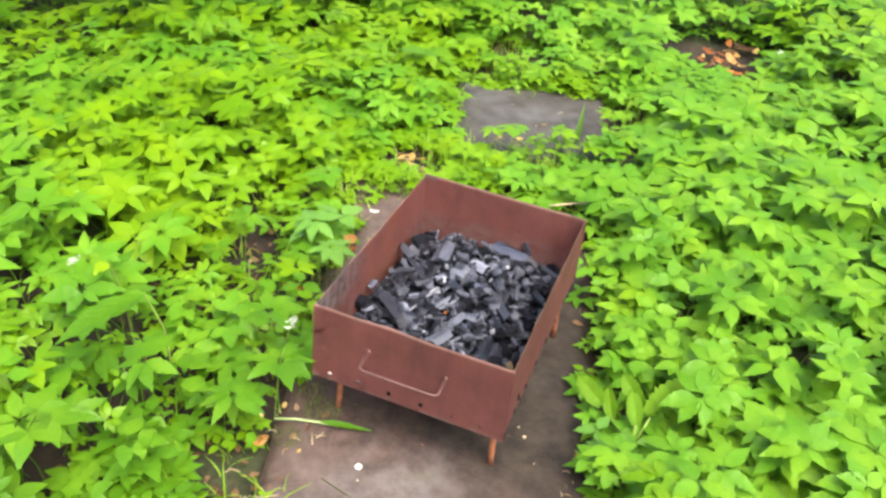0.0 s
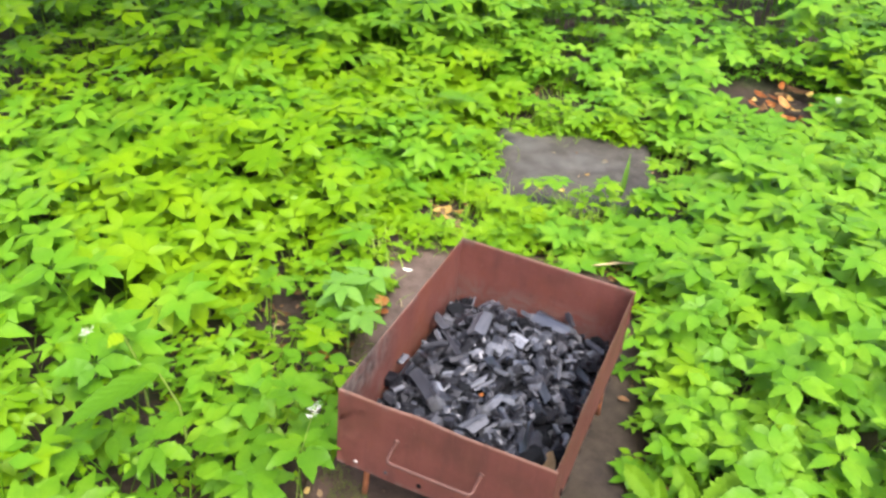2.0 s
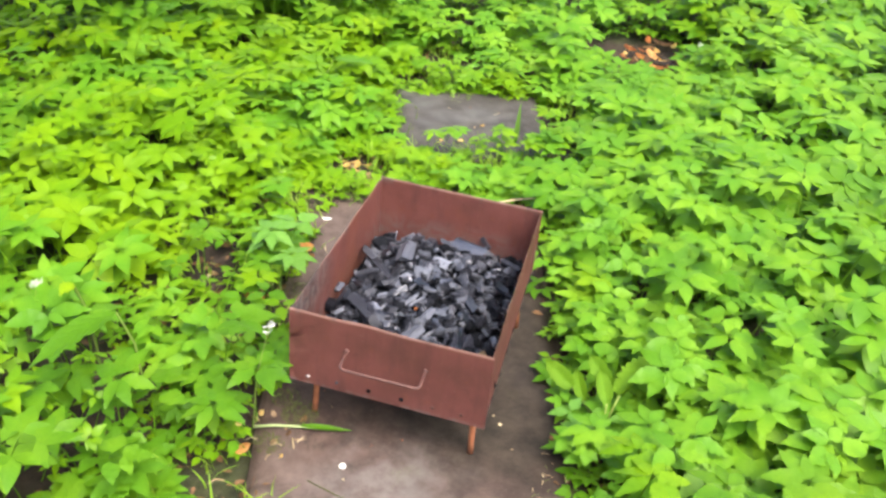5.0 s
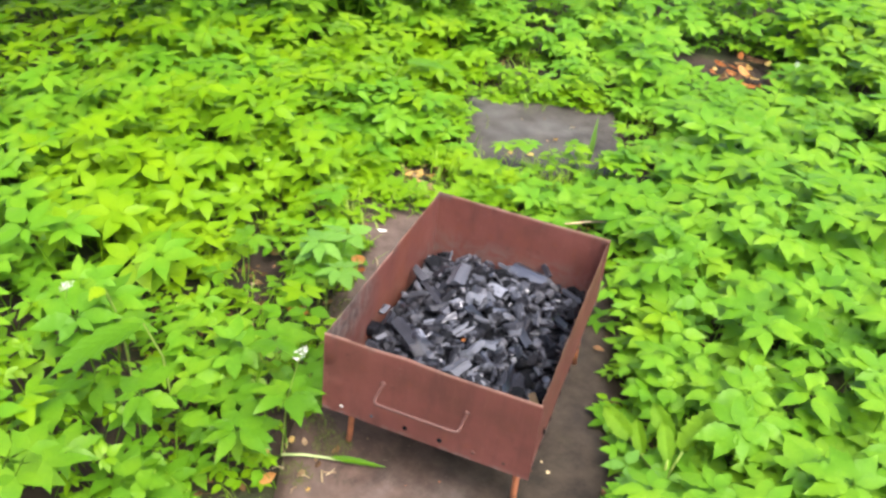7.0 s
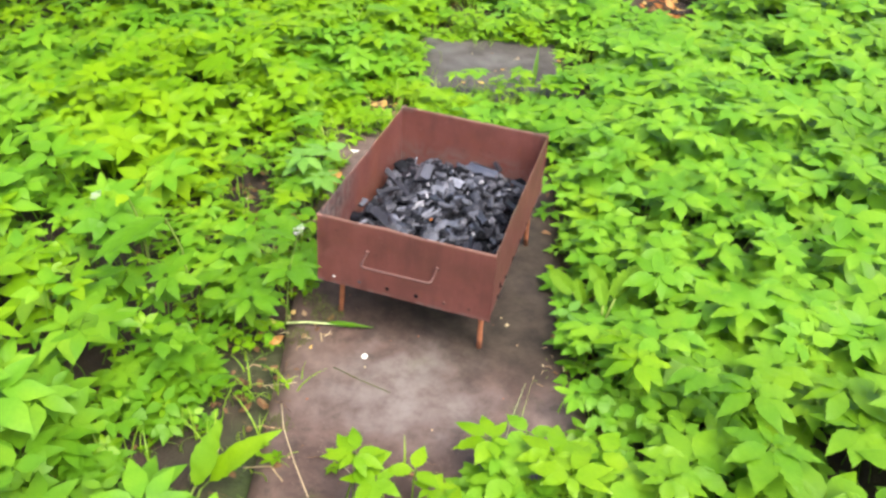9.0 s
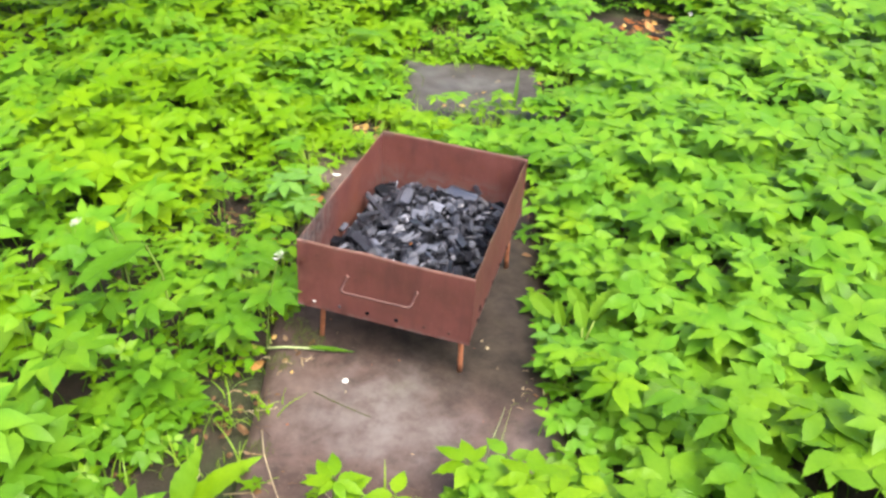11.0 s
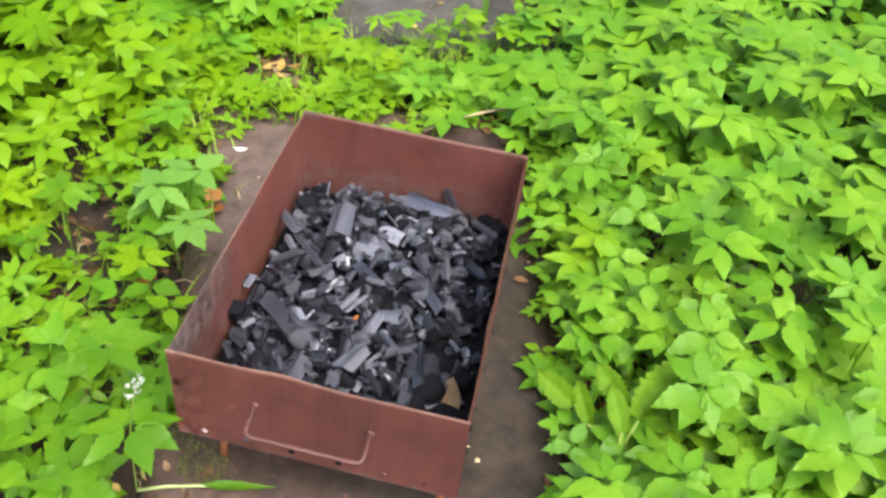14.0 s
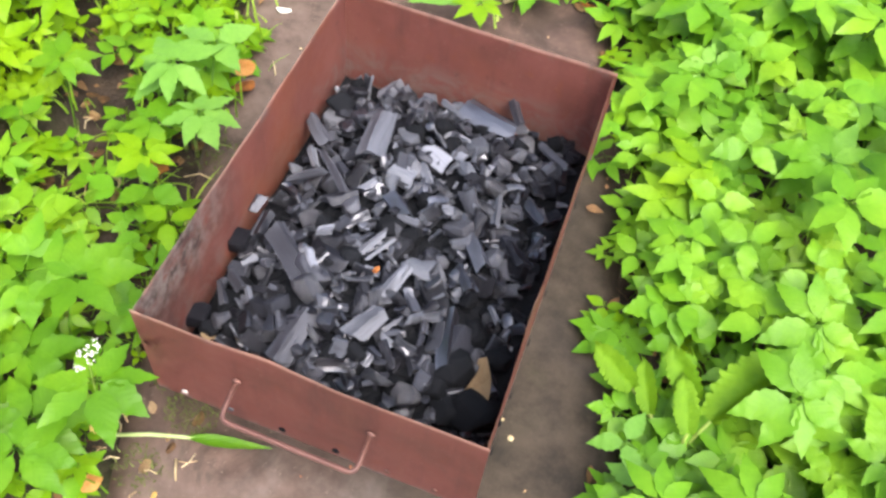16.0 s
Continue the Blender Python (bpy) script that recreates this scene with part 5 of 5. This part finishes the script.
# ---- grass ----
def blade(length, width, bend, rng):
    k = np.linspace(0, 1, 6)
    v, uv, f = [], [], []
    for s in k:
        w = width / 2 * (1 - s ** 1.8) ** 0.8 + 0.0002
        y, z = bend * length * s ** 1.8, length * s * (1 - 0.35 * bend * s)
        v += [(-w, y + 0.1 * w, z), (w, y - 0.1 * w, z)]
        uv += [(0, s), (1, s)]
    for i in range(5):
        a = 2 * i
        f += [(a, a + 1, a + 3), (a, a + 3, a + 2)]
    return np.array(v), np.array(f), np.array(uv)


tufts = []
for cx, cy, r, n in ((0.106, 1.175, 0.10, 150), (-0.05, 1.00, 0.22, 190), (0.20, 1.10, 0.16, 150), (-0.32, 1.25, 0.25, 120), (-0.17, 1.80, 0.25, 230), (-0.25, 2.2, 0.25, 90),
                     (0.02, -0.20, 0.05, 12), (-0.10, -0.28, 0.14, 48), (-0.18, 0.20, 0.14, 60), (-0.30, 0.55, 0.22, 110), (-0.25, 0.85, 0.2, 120), (-0.02, -0.36, 0.06, 16), (0.50, -0.10, 0.06, 18), (-0.25, 0.30, 0.10, 30), (0.30, -0.52, 0.3, 60), (-0.1, -0.45, 0.12, 30), (0.30, 1.78, 0.2, 50)):
    for _ in range(n):
        a, q = rng_plant.uniform(0, 6.283), r * math.sqrt(rng_plant.random())
        x, y = cx + q * math.cos(a), cy + q * math.sin(a)
        if clear_of(x, y) < -0.06:
            continue
        b = blade(rng_plant.uniform(0.03, 0.09), rng_plant.uniform(0.002, 0.0045), rng_plant.uniform(0.1, 1.0), rng_plant)
        tufts.append(turned(b, pose(x, y, -0.012, 0, 0, rng_plant.uniform(0, 360))))
tagged(new("grass", numpy_mesh("grass", *join(tufts), BLADE)), "thin green grass blades between slabs and plants", "grass", kind="stuff")


# moss along the slab's edge
moss = []
for cx, cy, r, n in ((0.005, 0.030, 0.035, 260), (-0.035, 0.060, 0.030, 160), (-0.02, -0.06, 0.03, 120), (-0.175, 0.40, 0.04, 160), (0.05, -0.30, 0.03, 90)):
    for _ in range(n):
        a, q = rng_plant.uniform(0, 6.283), r * math.sqrt(rng_plant.random())
        b = blade(rng_plant.uniform(0.004, 0.010), 0.0016, rng_plant.uniform(0.2, 1.0), rng_plant)
        moss.append(turned(b, pose(cx + q * math.cos(a), cy + q * math.sin(a), -0.001, 0, 0, rng_plant.uniform(0, 360))))
tagged(new("moss", numpy_mesh("moss", *join(moss), MOSS)), "yellow-green moss tufts on the slab's edge", "moss", kind="stuff")


# ---- an unseen tree, added so that its crown shades the far left ----
def tree():
    rng = random.Random(44)
    top = new("tree")
    top.location = (-2.18, 1.74, -0.02)
    bm = bmesh.new()
    spine = [Vector((0.05 * noise.noise((z, 1, 1)), 0.05 * noise.noise((z, 5, 1)), z)) for z in np.linspace(0, 2.3, 9)]
    tube(bm, spine, 0.09, 10, 0.35)
    part("trunk", bm, BARK, top, smooth=True)
    ends = []
    for k in range(9):
        a = k * 2.4 + rng.uniform(-0.3, 0.3)
        root = spine[3 + k % 5]
        tip = root + Vector((math.cos(a), math.sin(a), rng.uniform(0.25, 0.7))) * rng.uniform(0.8, 1.35)
        mid = (root + tip) / 2 + Vector((0, 0, 0.12))
        bm = bmesh.new()
        tube(bm, [root, mid, tip], 0.032, 7, 0.3)
        part("limb", bm, BARK, top, smooth=True)
        ends += [mid, tip, (mid + tip) / 2]
    pieces = []
    for q in ends + [spine[-1]] * 4:
        for _ in range(330):
            s = q + Vector((rng.gauss(0, 0.25), rng.gauss(0, 0.25), rng.gauss(0, 0.19)))
            l = rng.uniform(0.06, 0.11)
            pieces.append(turned(leaflet(l, l * 0.6, 3, 0.2, 0.2, 0.0, rng), Matrix.Translation(s) @ pose(0, 0, 0, rng.uniform(-40, 40), rng.uniform(-40, 40), rng.uniform(0, 360))))
    part("crown", numpy_mesh("crown", *join(pieces), LEAF), None, top)
    tagged(top, "unseen young leafy tree added to shade the far left", "tree")


BARK = simple_material("bark", [(0.3, (0.05, 0.035, 0.025)), (0.7, (0.16, 0.12, 0.09))], 14, 0.85, 0.6, 0.01)
tree()


# ---- single leaves, flowers and litter ----
def broad_leaf(name, x, y, z, length, width, turn, pitch, label, stalk=0.06, material=None):
    rng = random.Random(int(1000 * abs(x) + 77 * length * 100))
    top = new(name, numpy_mesh(name, *strip([(0, -stalk * 0.7, -z), (0, -stalk * 0.5, -z * 0.4), (0, 0, 0)], 0.003, 0.002), STALK))
    top.matrix_world = pose(x, y, z, 0, 0, turn)
    me = numpy_mesh("leaf_blade", *leaflet(length, width, 15, 0.22, 0.18, 0.05, rng), material or LEAF)
    leaf = part("leaf_blade", me, None, top)
    leaf.matrix_basis = pose(0, 0, 0, pitch)
    return tagged(top, label, "plant")


broad_leaf("dock_plant", -0.304, -0.064, 0.222, 0.184, 0.052, 158.0, 4, "long broad dock leaf among ground elder", 0.06, DOCK)
broad_leaf("dock_plant", 0.016, -0.486, 0.03, 0.150, 0.050, -46, 42, "upright toothed dock leaf beside the slab", 0.03, LEAF)
broad_leaf("dock_plant", 0.000, -0.504, 0.03, 0.125, 0.046, -10, 52, "upright toothed dock leaf beside the slab", 0.03, CRINKLED)
broad_leaf("dock_plant", -0.436, 0.001, 0.205, 0.036, 0.032, 170, 0, "small round yellow-green leaf among ground elder", 0.05, YELLOW_GREEN)
broad_leaf("dock_plant", 0.096, 0.820, 0.05, 0.136, 0.030, 107.1, 2, "narrow pale green leaf bending over the slab behind the brazier", 0.03, LEAF_PALE)
broad_leaf("dock_plant", -0.45, 1.35, 0.16, 0.14, 0.05, -70, 5, "long broad dock leaf among ground elder", 0.06, DOCK)


def crinkled_leaf(length, width, fold, rng):
    """A puckered leaf along +y whose side veins stand as ridges: vertices, triangles, uv."""
    rows, half = 26, 4
    v, uv, f = [], [], []
    for i in range(rows + 1):
        s = i / rows
        w = width / 2 * (0.16 + 0.84 * math.sin(math.pi * min(1.0, s * 0.86 + 0.10)) ** 0.8) * (1 - 0.9 * smooth01((s - 0.86) / 0.14))
        w *= 1 + 0.10 * math.sin(i * 2.1) + 0.06 * rng.uniform(-1, 1)
        for j in range(-half, half + 1):
            g = j / half
            ridge = 0.095 * width * math.sin((s * 13 - abs(g) * 1.6) * 2 * math.pi) * min(1.0, 2.2 * abs(g)) + 0.03 * width * rng.uniform(-1, 1)
            v.append((g * w, length * s - 0.12 * abs(g) * w, fold * abs(g) * w - 0.22 * length * s * s + ridge))
            uv.append((0.5 + g / 2, s))
    n = 2 * half + 1
    for i in range(rows):
        for j in range(n - 1):
            a = i * n + j
            f += [(a, a + 1, a + n + 1), (a, a + n + 1, a + n)]
    return np.array(v), np.array(f), np.array(uv)


def primrose():
    """A low plant of puckered leaves at the slab's edge."""
    rng = random.Random(61)
    root = Vector((0.565, 0.195, -0.012))
    bm = bmesh.new()
    tube(bm, [(0, 0, 0), (0.002, 0, 0.015), (0, 0.002, 0.03)], 0.006, 7, 0.6)
    top = new("primrose_plant", link_mesh("primrose_plant", bm, STALK, True))
    top.location = root
    for base, tip, width, fold, face in (
            ((0.582, 0.214, 0.085), (0.640, 0.318, 0.135), 0.050, 0.95, (-0.55, -0.25, 1.0)),
            ((0.562, 0.236, 0.080), (0.513, 0.262, 0.125), 0.034, 0.45, (-0.2, -0.9, 1.0)),
            ((0.562, 0.194, 0.075), (0.538, 0.239, 0.115), 0.030, 0.40, (0.1, -0.9, 1.0)),
            ((0.490, 0.234, 0.060), (0.434, 0.249, 0.095), 0.036, 0.30, (-0.4, -0.7, 1.0)),
            ((0.518, 0.215, 0.050), (0.490, 0.260, 0.085), 0.026, 0.60, (-0.3, -0.6, 1.0))):
        base, tip = Vector(base), Vector(tip)
        way = (tip - base).normalized()
        side = way.cross(Vector(face)).normalized()
        up = side.cross(way)
        leaf = part("leaf", numpy_mesh("leaf", *crinkled_leaf((tip - base).length * 1.05, width, fold, rng), CRINKLED), None, top)
        leaf.matrix_basis = Matrix.Translation(base - root) @ Matrix((side, way, up)).transposed().to_4x4()
        bm = bmesh.new()
        tube(bm, [(0, 0, 0.01), (base - root) * 0.5 + Vector((0, 0, 0.012)), base - root], 0.0028, 6, 0.7)
        part("leaf_stalk", bm, STALK, top, smooth=True)
    tagged(top, "primrose plant with puckered yellow-green leaves beside the slab", "plant")


primrose()


def flower(x, y, z, spread, label, seed):
    """A white umbel on a thin stalk."""
    rng = random.Random(seed)
    top = new("white_flower", numpy_mesh("white_flower", *strip([(-0.045, 0.02, -z), (-0.03, 0.012, -z * 0.45), (0, 0, 0)], 0.0014, 0.0009), STALK))
    top.matrix_world = pose(x, y, z)
    bm = bmesh.new()
    for _ in range(64):
        a, q = rng.uniform(0, 6.283), spread * math.sqrt(rng.random())
        c = Vector((0.7 * q * math.cos(a), 1.5 * q * math.sin(a), 0.004 + rng.uniform(-0.003, 0.003)))
        bmesh.ops.create_icosphere(bm, subdivisions=1, radius=rng.uniform(0.0006, 0.0011), matrix=Matrix.Translation(c) @ Matrix.Diagonal((1, 1, 0.5, 1)))
    part("flower_head", bm, PETAL, top, "cluster of tiny white florets", True)
    return tagged(top, label, "flower", "white flowers")


flower(-0.017, -0.054, 0.262, 0.013, "small white flower cluster on a stalk beside the brazier", 1)
flower(-0.498, -0.022, 0.200, 0.011, "small white flower cluster among ground elder", 2)
flower(1.036, 2.491, 0.27, 0.022, "white flower cluster among tall ground elder", 3)
flower(0.624, 1.839, 0.24, 0.012, "small white flower cluster among tall ground elder", 5)
flower(-0.80, -0.10, 0.17, 0.011, "small white flower cluster among ground elder", 4)


def stalk_thing(name, points, radius, material, label, category, taper=0.6):
    ob = new(name, link_mesh(name, tube(bmesh.new(), points, radius, 6, taper), material, True))
    return tagged(ob, label, category)


# leaf blade with a pale stalk lying on the slab
def lying_blade():
    top = new("fallen_leaf", link_mesh("fallen_leaf", tube(bmesh.new(), [(-0.059, -0.037, 0.008), (-0.024, -0.022, 0.010), (0.015, -0.009, 0.009), (0.054, 0.002, 0.007)], 0.0027, 8, 0.8), PALE_STALK, True))
    rng = random.Random(3)
    me = numpy_mesh("leaf_blade", *leaflet(0.102, 0.0150, 12, 0.5, 0.02, 0.0, rng), DOCK)
    leaf = part("leaf_blade", me, None, top, "narrow green leaf blade")
    leaf.matrix_basis = pose(0.018, -0.008, 0.0105, 0, 0, -78.7)
    return tagged(top, "long narrow green leaf with pale stalk lying on the slab", "fallen leaf")


lying_blade()
stalk_thing("dry_stalk", [(0.112, 0.880, 0.012), (0.18, 0.930, 0.03), (0.235, 0.965, 0.035), (0.285, 1.005, 0.03)], 0.0035, DRY_STALK, "pale dry flattened stalk behind the brazier", "dry stalk")
stalk_thing("dry_stalk", [(0.411, 0.349, 0.003), (0.42, 0.338, 0.004), (0.431, 0.329, 0.003)], 0.0014, DRY_STALK, "short pale straw lying on the slab", "dry stalk")
rng_seed = random.Random(71)
stalk_thing("grass_stalk", [(0.474, -0.326, 0.010), (0.463, -0.255, 0.040), (0.461, -0.170, 0.055), (0.462, -0.074, 0.050)], 0.0011, PALE_STALK, "arching pale green grass stalk over the slab", "grass stalk", 0.4)
stalk_thing("grass_stalk", [(0.480, -0.230, 0.010), (0.476, -0.170, 0.040), (0.474, -0.110, 0.045), (0.470, -0.050, 0.035)], 0.0006, STALK, "thin green grass stalk over the slab", "grass stalk", 0.4)
for k in range(12):
    a, l = rng_seed.uniform(0, 6.283), rng_seed.uniform(0.006, 0.018)
    x, y, z = 0.482 + rng_seed.gauss(0, 0.014), 0.010 + rng_seed.gauss(0, 0.045), rng_seed.uniform(0.003, 0.03)
    stalk_thing("seed_head", [(x, y, z), (x + 0.5 * l * math.cos(a), y + 0.5 * l * math.sin(a), z + 0.004), (x + l * math.cos(a), y + l * math.sin(a), z + 0.001)], 0.0009, (DRY_STALK, MOSS, TAN)[k % 3], "small dry grass seed head over the slab's edge", "seed head", 0.4)
stalk_thing("dry_stalk", [(0.036, -0.255, 0.006), (0.070, -0.315, 0.014), (0.123, -0.384, 0.020), (0.191, -0.471, 0.050)], 0.0013, DRY_STALK, "bent dry stalk along the slab's edge", "dry stalk")
stalk_thing("grass_stalk", [(0.083, -0.120, 0.003), (0.150, -0.137, 0.005), (0.214, -0.146, 0.003)], 0.0010, MOSS, "thin green grass stem lying on the slab", "grass stalk")
stalk_thing("twig", [(0.042, -0.418, 0.004), (0.087, -0.400, 0.007), (0.119, -0.421, 0.004)], 0.0012, DRY_STALK, "bent pale dry twig on the slab's edge", "twig")
stalk_thing("twig", [(0.205, -0.352, 0.003), (0.235, -0.372, 0.006)], 0.0010, DRY_STALK, "short pale straw on the slab", "twig")
stalk_thing("twig", [(-0.176, 0.596, 0.004), (-0.168, 0.585, 0.005), (-0.160, 0.572, 0.003)], 0.0016, DRY_STALK, "tiny pale twig lying on the slab", "twig")
stalk_thing("twig", [(0.018, -0.035, 0.003), (0.026, -0.050, 0.004), (0.031, -0.058, 0.003)], 0.0016, DRY_STALK, "tiny pale twig lying on the slab", "twig")

scrap("dry_leaf", -0.210, 0.557, 0.012, 0.050, 0.036, 20, DRY_LEAF, "curled orange dry leaf lying on the slab", "dry leaf", 21, 0.0012, (15, 10))
scrap("dry_leaf", -0.188, 0.523, 0.010, 0.042, 0.032, 80, DRY_LEAF, "curled orange dry leaf lying on the slab", "dry leaf", 22, 0.0012, (-12, 14))
scrap("dry_leaf", -0.052, -0.098, 0.012, 0.034, 0.024, 30, DRY_LEAF, "curled orange dry leaf beside the slab", "dry leaf", 23, 0.0012, (10, -20))
scrap("dry_leaf", -0.010, 1.262, 0.020, 0.028, 0.016, 60, YELLOW_LEAF, "curled pale dry leaf on the grey slab", "dry leaf", 24, 0.0012, (10, 10))
scrap("dry_leaf", 0.112, 1.385, 0.020, 0.024, 0.014, 10, YELLOW_LEAF, "curled pale dry leaf on the grey slab", "dry leaf", 25, 0.0012, (10, 10))
scrap("dry_leaf", -0.389, 0.499, 0.006, 0.045, 0.026, 60, LITTER, "brown dry leaf on bare soil", "dry leaf", 27, 0.0012, (6, 10))
scrap("dry_leaf", -0.235, 0.335, 0.006, 0.050, 0.034, 10, DRY_LEAF, "brown dry leaf on bare soil", "dry leaf", 26, 0.0012, (6, 10))
rng_litter = random.Random(17)
for cx, cy, r, n in ((-0.19, 0.345, 0.07, 14), (-0.33, 0.39, 0.07, 10), (-0.30, 0.265, 0.06, 8), (-0.02, -0.33, 0.08, 12), (-0.05, -0.20, 0.06, 6)):
    for k in range(n):
        a, q, l = rng_litter.uniform(0, 6.283), r * math.sqrt(rng_litter.random()), rng_litter.uniform(0.018, 0.050)
        x, y, z, w = cx + q * math.cos(a), cy + q * math.sin(a), rng_litter.uniform(-0.004, 0.004), rng_litter.uniform(0, 6.283)
        if k % 2:
            stalk_thing("twig", [(x, y, z), (x + 0.5 * l * math.cos(w), y + 0.5 * l * math.sin(w), z + 0.005), (x + l * math.cos(w + 0.3), y + l * math.sin(w + 0.3), z + 0.002)], rng_litter.uniform(0.0008, 0.0016), DRY_STALK if k % 4 == 1 else TAN, "thin dry twig on bare soil beside the slab", "twig")
        else:
            scrap("dry_leaf", x, y, z, 0.7 * l, 0.4 * l, rng_litter.uniform(0, 360), LITTER, "brown torn dry leaf on bare soil", "dry leaf", 500 + k, 0.0010, (rng_litter.uniform(-25, 25), rng_litter.uniform(-25, 25)))
for k in range(46):
    a, q = rng_litter.uniform(0, 6.283), 0.15 * math.sqrt(rng_litter.random())
    x, y = 0.49 + 0.8 * q * math.cos(a), 2.31 + 1.15 * q * math.sin(a)
    size = rng_litter.uniform(0.018, 0.070)
    # mostly the dark litter colour, in place of shade from plants overhead
    kind = rng_litter.choices((DRY_LEAF, YELLOW_LEAF, LITTER), (2, 1.4, 4))[0]
    words = {DRY_LEAF: "fallen orange dry leaf on dark soil", YELLOW_LEAF: "fallen pale yellow leaf on dark soil", LITTER: "dry leaf on dark soil, browned for shade"}[kind]
    scrap("dry_leaf", x, y, 0.002 + rng_litter.uniform(0, 0.014), size, size * rng_litter.uniform(0.35, 0.6), rng_litter.uniform(0, 360), kind, words, "dry leaf", 40 + k, 0.0012, (rng_litter.uniform(-25, 25), rng_litter.uniform(-25, 25)))
# this large leaf also takes the litter colour for that shade
scrap("dry_leaf", 0.50, 2.47, 0.012, 0.09, 0.040, 20, LITTER, "large curled dry leaf on dark soil, browned for shade", "dry leaf", 95, 0.0012, (12, 8))
for k in range(14):
    x, y = rng_litter.gauss(0.247, 0.05), rng_litter.gauss(0.966, 0.03)
    size = rng_litter.uniform(0.010, 0.030)
    scrap("dry_leaf", x, y, 0.004 + rng_litter.uniform(0, 0.003), size, size * 0.5, rng_litter.uniform(0, 360), (DRY_LEAF, LITTER, TAN)[k % 3], "small brown dry leaf on the slab behind the brazier", "dry leaf", 180 + k, 0.0010, (rng_litter.uniform(-10, 10), rng_litter.uniform(-10, 10)))
for k in range(22):
    x, y = rng_litter.gauss(-0.235, 0.035), rng_litter.gauss(0.985, 0.045)
    size = rng_litter.uniform(0.014, 0.040)
    scrap("dry_leaf", x, y, rng_litter.uniform(-0.008, 0.006), size, size * 0.55, rng_litter.uniform(0, 360), (YELLOW_LEAF, TAN, LITTER)[k % 3], "pale torn dry leaf on bare soil behind the slab", "dry leaf", 140 + k, 0.0010, (rng_litter.uniform(-20, 20), rng_litter.uniform(-20, 20)))
for k in range(34):
    if k < 16:
        x, y, z = rng_litter.uniform(-0.09, 0.03), rng_litter.uniform(-0.09, 0.02), 0.003
    elif k < 26:
        q = on_path(rng_litter.uniform(0.63, 0.70), rng_litter.uniform(1.14, 1.50))
        x, y, z = q.x, q.y, -0.004
    else:
        q = on_path(rng_litter.uniform(0.22, 0.60), rng_litter.uniform(1.15, 1.55))
        x, y, z = q.x, q.y, 0.015
    l = rng_litter.uniform(0.010, 0.022)
    if k % 2:
        a = rng_litter.uniform(0, 6.283)
        stalk_thing("twig", [(x, y, z), (x + 0.5 * l * math.cos(a), y + 0.5 * l * math.sin(a), z + 0.002), (x + l * math.cos(a + 0.3), y + l * math.sin(a + 0.3), z)], 0.0009, DRY_STALK if k % 4 == 1 else TAN, "tiny dry twig on the paving slab" if k < 16 or k > 25 else "tiny dry twig on dark soil", "twig")
    else:
        scrap("dry_leaf", x, y, z, l, l * 0.6, rng_litter.uniform(0, 360), (TAN, LITTER, YELLOW_LEAF)[k % 3], "torn bit of dry leaf on the paving slab" if k < 16 or k > 25 else "torn bit of dry leaf on dark soil", "dry leaf", 300 + k, 0.0010, (rng_litter.uniform(-10, 10), rng_litter.uniform(-10, 10)))
scrap("white_petal", -0.213, 0.709, 0.005, 0.026, 0.013, 20, PETAL, "fallen white petal lying on the slab", "petal", 50, 0.0015, (6, 6))


def pebble(x, y, size, material, label):
    bm = bmesh.new()
    bmesh.ops.create_icosphere(bm, subdivisions=2, radius=size)
    for v in bm.verts:
        v.co = Vector((v.co.x, v.co.y, v.co.z * 0.5)) + 0.15 * size * noise.noise_vector(v.co * 80)
    ob = new("pebble", link_mesh("pebble", bm, material, True))
    ob.location = (x, y, size * 0.45)
    return tagged(ob, label, "pebble")


pebble(0.129, -0.067, 0.0068, PETAL, "small white pebble lying on the slab")
pebble(0.373, 0.143, 0.0040, DRY_STALK, "tiny pale crumb lying on the slab")
for k in range(26):
    n, u = rng_litter.uniform(-0.04, 0.50), rng_litter.uniform(-0.40, 0.80)
    q = on_path(n, u)
    pebble(q.x, q.y, rng_litter.uniform(0.0012, 0.0026), rng_litter.choice((DRY_STALK, RUST, TAN)), "tiny pale crumb lying on the slab")
broad_leaf("grass_plant", 0.145, 1.335, 0.004, 0.135, 0.015, 8, 74, "upright dark green blade of grass at the grey slab", 0.01, DARK_BLADE)
